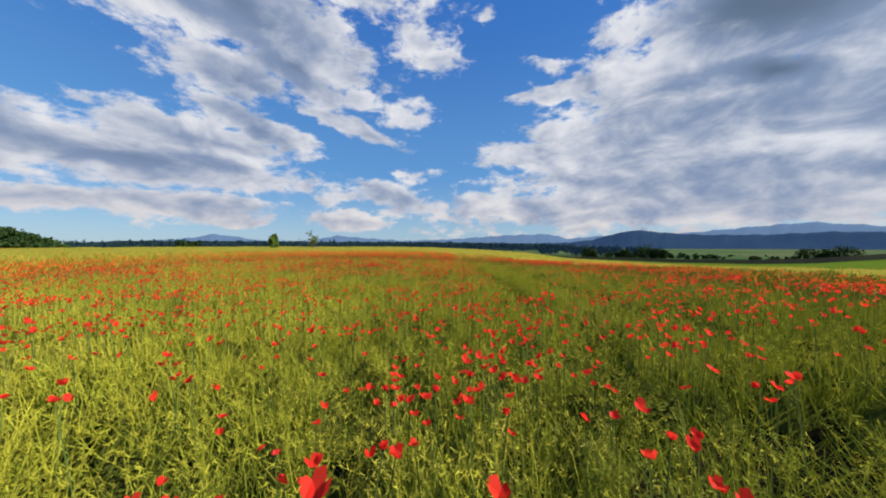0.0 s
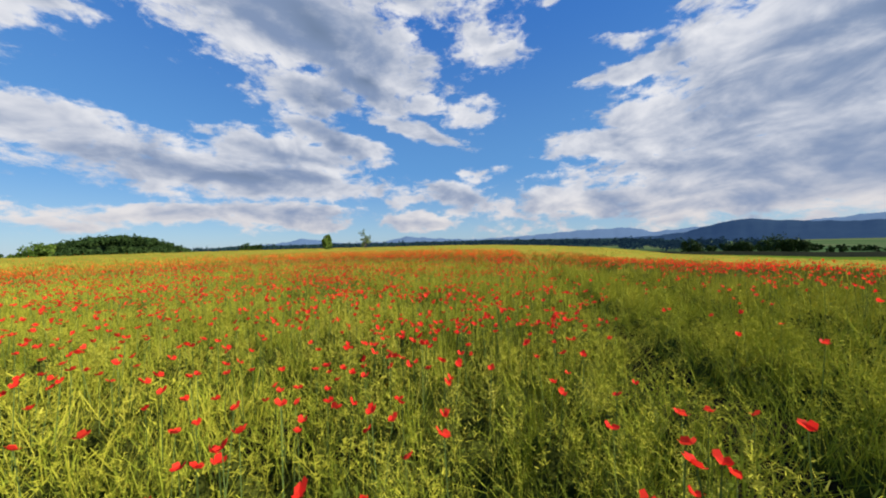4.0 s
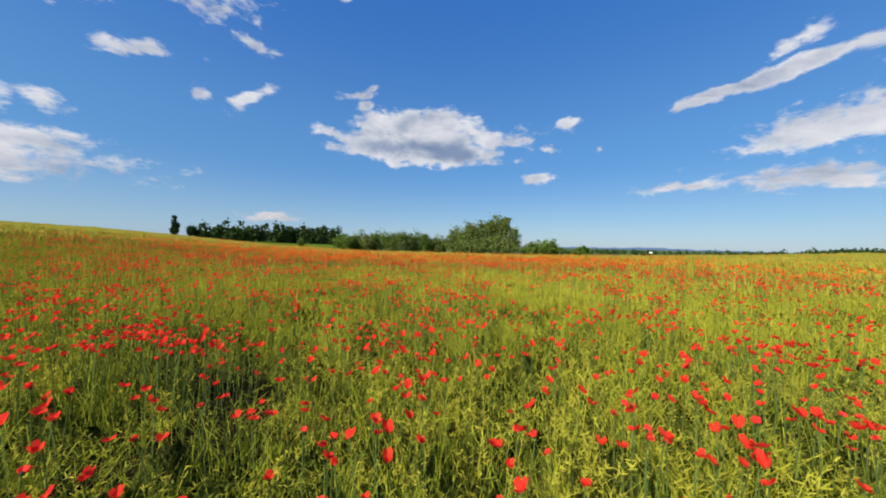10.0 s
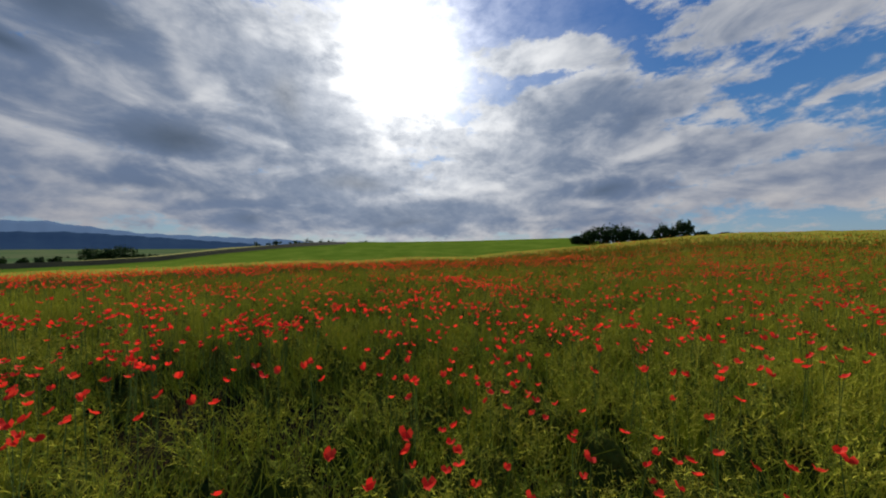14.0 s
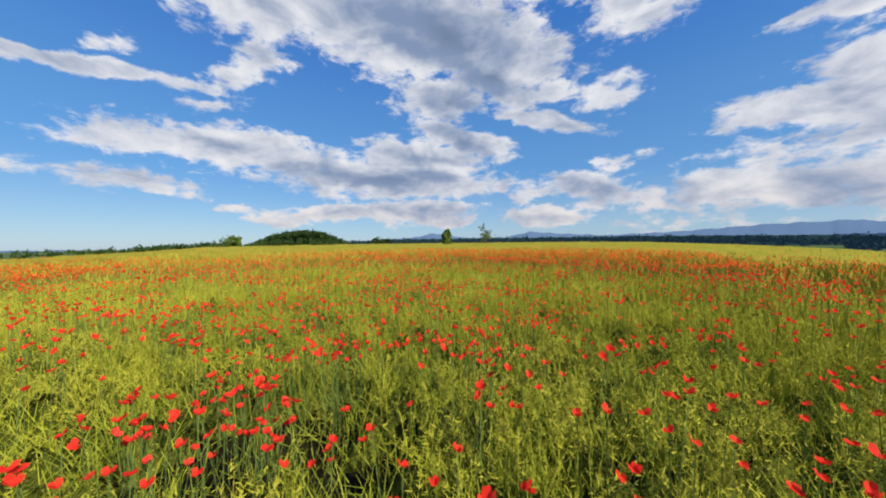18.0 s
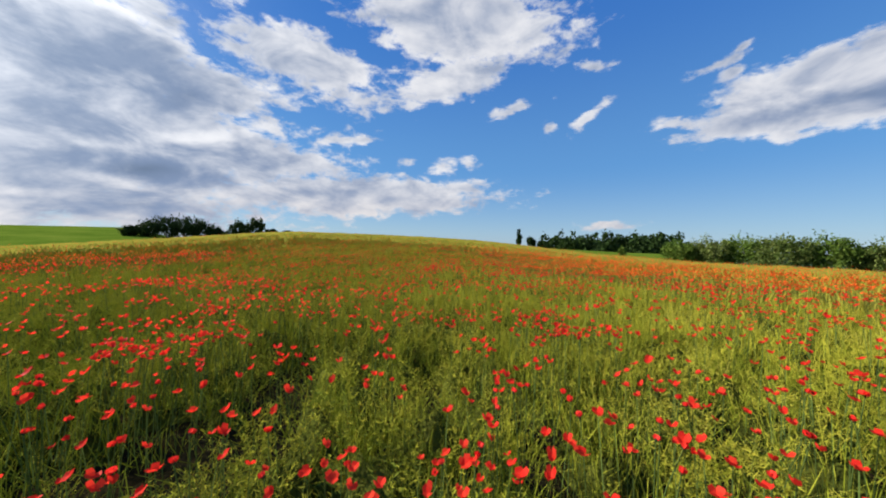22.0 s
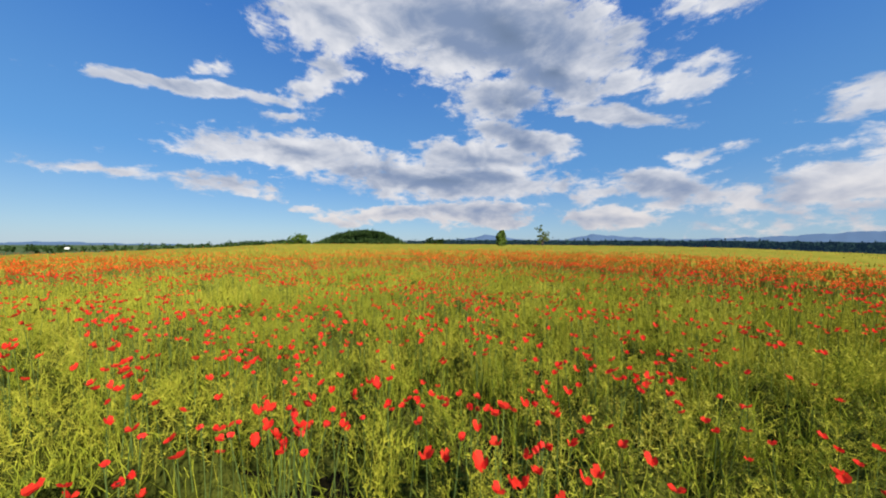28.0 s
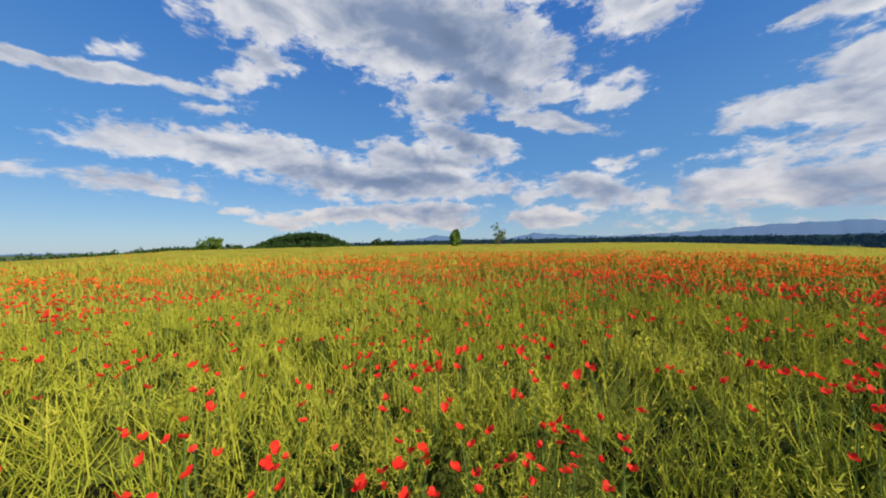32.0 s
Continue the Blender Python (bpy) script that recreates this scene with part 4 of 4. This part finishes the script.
def poppy(g, tall, size):
    """A corn poppy: hairy bent stem, four overlapping petals and a dark seed head."""
    top = tagged(new("poppy"), "red corn poppy in flower on a thin stem", "flower", "poppies")
    bend = g.normal(size=2) * .05
    pts = [np.array([bend[0] * k * k, bend[1] * k * k, tall * k]) for k in (0, .4, .75, 1)]
    v, f = joined([tube(pts[i], pts[i + 1], .0028, .0024, 5) for i in range(3)])
    part("stem", mesh_of("stem", v, f, M_POPPY_STEM, True), top)
    v, f = joined([tube((0, 0, -.004), (0, 0, .006), .004, .008, 8), tube((0, 0, .006), (0, 0, .012), .008, .005, 8), tube((0, 0, .012), (0, 0, .0125), .005, .0005, 8)])
    tilt = Euler((g.normal() * .45, g.normal() * .45, g.uniform(0, 6.28)))
    seat = Matrix.Translation(pts[-1]) @ tilt.to_matrix().to_4x4()
    core = part("seed_head", mesh_of("seed_head", v, f, M_POPPY_CORE, True), top)
    core.matrix_basis = seat
    mesh = petal_mesh(g, size)
    for k in range(4):
        p = part("petal", mesh, top)
        lift = g.uniform(.35, .95) + (.15 if k % 2 else 0)
        p.matrix_basis = seat @ Euler((0, -lift, k * 1.5708 + g.normal() * .12)).to_matrix().to_4x4() @ Matrix.Scale(1.0 + .12 * (k % 2), 4)
    return top


def poppy_template(g, tall, size, rings):
    """A far poppy for the strewn ones: stem and cupped petals as plain quads."""
    q = [ribbon((0, 0, tall * .45), (0, 0, tall), .0025, .002, g)] if rings else []
    tx, ty = g.normal() * .35, g.normal() * .35
    for k in range(4):
        a = k * 1.5708 + g.normal() * .2
        up = g.uniform(.5, 1.3)
        d, s = np.array([math.cos(a), math.sin(a), 0]), np.array([-math.sin(a), math.cos(a), 0])

        def at(r, t, h):
            p = d * r * size + s * t * size
            return (p[0], p[1], tall + h * size + p[0] * tx + p[1] * ty)
        if rings:
            q.append([at(.02, -.2, 0), at(.02, .2, 0), at(.55, .55, up * .3), at(.55, -.55, up * .3)])
            q.append([at(.55, -.55, up * .3), at(.55, .55, up * .3), at(.95, .4, up * .85), at(.95, -.4, up * .85)])
        elif k < 2:
            q.append([at(-.8, -.5, .45 + up * .4), at(-.8, .5, .2), at(.8, .55, .55 + up * .3), at(.8, -.55, .0)])
    v, f = pack(q)
    return v, f, (1 if rings else 0)


def poppy_density(x, y):
    """Flowers per square metre: patchy, thickest on the sunny side of the circling, thin along the tramline."""
    d = 1.05 + 1.5 * wave(x, y, .95, 33) + .7 * wave(x, y, 6.0, 34)
    d = d + .9 * np.exp(-((x + 3.5) ** 2 + (y - 14) ** 2) / 30) + .35 * (wave(x, y, 18, 36) + .3)
    d = d + 1.1 * np.exp(-((x - .9) ** 2 + (y - 3.2) ** 2) / 4)
    d = np.where((np.abs(x - 2.85) < 1.6) & (y > 6), d * .45, d)
    a = np.degrees(np.arctan2(-(x - CX), y - CY)) % 360
    r = np.hypot(x - CX, y - CY)
    willows = ease((a - 66) / 40) * ease((178 - a) / 30)
    sunny_side = ease((a - 215) / 15) * ease((350 - a) / 15)
    start = .21 + .22 * willows - .03 * sunny_side
    d = d * (1 - ease((r / reach(a) - start) / (.24 + .2 * willows)) * (.96 - .36 * willows - .04 * sunny_side))
    return np.clip(d, .02, 3)


def poppy_places(density, r0, r1, seed):
    p = strew(density * 3, r0, r1, seed=seed)
    g = np.random.default_rng(seed + 1)
    return p[g.uniform(0, 3, len(p)) < poppy_density(p[:, 0], p[:, 1])]


# clumps of poppies: x, y, flowers
CLUMPS_APPROACH = [(-0.33, 0.91, 3), (-0.7, 1.25, 2), (-0.33, 1.55, 2), (-0.01, 1.53, 9), (0.32, 1.84, 5), (0.73, 1.06, 3), (1.87, 2.53, 6), (1.45, 1.33, 3), (2.2, 2.19, 3), (-0.28, 11.88, 5), (-0.62, 12.15, 4), (-0.25, 12.66, 8),
    (0.76, 12.01, 6), (0.52, 12.16, 3), (-0.72, 11.8, 4), (-1.01, 11.77, 4), (1.47, 13.4, 5), (1.15, 13.0, 5), (0.23, 12.7, 8), (1.35, 12.44, 3), (0.19, 11.83, 3)]
CLUMPS_INSIDE = [(-1.72, 1.9, 3), (-4.92, 16.8, 8), (-3.92, 16.36, 9), (-3.74, 15.55, 10), (-3.76, 15.19, 6), (-3.53, 15.88, 4), (-3.27, 15.63, 4), (-3.64, 16.42, 6), (-3.42, 17.04, 6), (-3.12, 16.74, 6), (-3.17, 17.92, 4), (-2.78, 16.85, 4),
    (-2.97, 17.24, 4), (-4.68, 16.44, 12), (-4.73, 15.79, 6), (-3.5, 15.4, 14), (-3.37, 15.07, 5), (-3.91, 14.22, 6), (-3.08, 13.94, 4), (-3.46, 14.05, 5), (-3.42, 13.6, 4), (-1.21, 13.58, 6)]
CLUMPS_BEYOND = [(-5.55, 16.85, 4), (-5.43, 16.41, 5), (-5.92, 16.37, 6), (-6.3, 15.97, 8), (-6.41, 16.4, 4), (-6.75, 16.43, 4), (-6.85, 16.16, 4), (-7.33, 15.77, 12), (-7.14, 16.41, 5), (-7.87, 16.06, 8), (-7.97, 15.68, 8), (-8.88, 15.19, 5),
    (-8.76, 15.48, 6), (-5.45, 15.93, 5), (-3.02, 18.34, 4), (-2.75, 18.08, 6), (-2.44, 18.2, 4), (-2.58, 19.17, 6), (-6.94, 18.34, 8), (-6.9, 18.67, 5), (-7.83, 18.88, 5), (-6.5, 19.26, 6), (-6.81, 19.11, 4), (-6.08, 19.13, 6),
    (-5.87, 19.41, 4), (-6.16, 19.71, 6), (-5.76, 19.73, 4), (-6.46, 21.14, 10), (-6.15, 20.43, 8), (-6.86, 19.94, 4), (-5.18, 20.15, 5), (-5.26, 22.19, 5), (-6.72, 19.45, 4)]
CLUMPS_CIRCLE = [(-7.0, 20.7, 8), (-7.41, 21.29, 8), (-6.49, 21.23, 8), (-7.74, 20.12, 6), (-6.58, 20.76, 5), (-5.35, 22.36, 8), (-7.17, 14.43, 10), (-6.7, 14.77, 8), (-6.62, 15.09, 6), (-6.69, 13.78, 12), (-5.03, 13.5, 8), (-4.17, 16.01, 8),
    (-7.43, 14.39, 8), (-7.73, 13.24, 10), (-6.62, 14.12, 8), (-4.52, 17.74, 6), (-3.77, 16.34, 8), (-3.76, 17.23, 5), (-3.9, 17.97, 5), (-4.66, 18.9, 6), (-4.32, 18.61, 4), (-6.35, 19.5, 8), (-4.85, 19.0, 6), (-3.6, 15.64, 10),
    (-1.71, 14.79, 5), (-0.91, 15.33, 8), (-6.03, 17.38, 8), (-5.75, 16.71, 9), (-5.52, 17.52, 5), (-7.23, 17.74, 6)]
gc = np.random.default_rng(31)
spots = np.array([(x + u * (.05 + .011 * n), y + v * (.05 + .011 * n)) for x, y, n in CLUMPS_APPROACH + CLUMPS_INSIDE + CLUMPS_BEYOND + CLUMPS_CIRCLE for u, v in gc.normal(size=(n + n // 2, 2))])
seen = np.column_stack([spots, ground_z(spots[:, 0], spots[:, 1])])
near = poppy_places(19.0, 0, 4, 201)
near = np.concatenate([seen, near])
rank = np.argsort(np.maximum(line_distance(near[:, 0], near[:, 1]), 1.6) + np.random.default_rng(5).uniform(0, .4, len(near)) - np.where(np.arange(len(near)) < len(seen), 9, 0))
g = np.random.default_rng(9)
models = [poppy(g, .77, .023) for i in range(8)]
for i, k in enumerate(rank[:290]):
    x, y, z = near[k]
    size = g.uniform(.92, 1.03)
    m = Matrix.Translation((x, y, z)) @ Euler((g.normal() * .05, g.normal() * .05, g.uniform(0, 6.28))).to_matrix().to_4x4() @ Matrix.Diagonal((size, size, size * (1 + .12 * float(wave(near[k:k + 1, 0], near[k:k + 1, 1], 2.2, 5)[0])), 1))
    if i < 8:
        models[i].matrix_basis = m
    else:
        ob = copy_thing(models[i % 8], m)
        ob.scale = m.to_scale()


def strewn_poppies(name, places, count, tall, size, rings, label, seed, mat=M_PETAL_FAR):
    g = np.random.default_rng(seed)
    tpl = [poppy_template(g, tall, size, rings) for i in range(count)]
    pick = g.integers(0, count, len(places))
    reds, stems = [], []
    for i, (v, f, ns) in enumerate(tpl):
        p = places[pick == i]
        n = len(p)
        if not n:
            continue
        yaw, sc, lean = g.uniform(0, 6.28, n), g.uniform(.9, 1.08, n), g.normal(size=(n, 2)) * .07
        s3 = np.stack([sc * g.uniform(.75, 1.2, n)] * 2 + [sc * g.uniform(.94, 1.04, n) * (1 + .12 * wave(p[:, 0], p[:, 1], 2.2, 5))], 1)
        reds.append(scatter((v[ns * 4:], f[ns:] - ns * 4), p, yaw, s3, lean))
        if ns:
            stems.append(scatter((v[:4], f[:1]), p, yaw, s3, lean))
    v, f = joined(reds)
    top = tagged(part(name, mesh_of(name, v, f, mat)), label, "flowers", kind="stuff")
    if stems:
        v, f = joined(stems)
        part("stems", mesh_of("stems", v, f, M_POPPY_STEM), top)


strewn_poppies("poppy_flowers", near[rank[290:]], 8, .77, .023, True, "red corn poppies among the rape", 11)
strewn_poppies("poppy_flowers_mid", poppy_places(30.0, 4, 8, 203), 8, .765, .024, True, "red corn poppies farther off", 12)
strewn_poppies("poppy_flowers_beyond", poppy_places(42.0, 8, 13, 204), 8, .75, .027, True, "red corn poppies across the field", 16, M_PETAL_HAZE)
strewn_poppies("poppy_flowers_far", poppy_places(34.0, 13, 20, 205), 6, .69, .03, False, "drifts of red poppies across the field", 13, M_PETAL_HAZE)
strewn_poppies("poppy_flowers_haze", poppy_places(17.0, 20, 34, 206), 6, .65, .031, False, "thin drifts of orange-red poppies far across the field", 17, M_PETAL_HAZE)
strewn_poppies("poppy_flowers_edge", poppy_places(3.6, 34, 92, 207), 5, .60, .035, False, "orange-red haze of poppies towards the field's edge", 14, M_PETAL_HAZE)
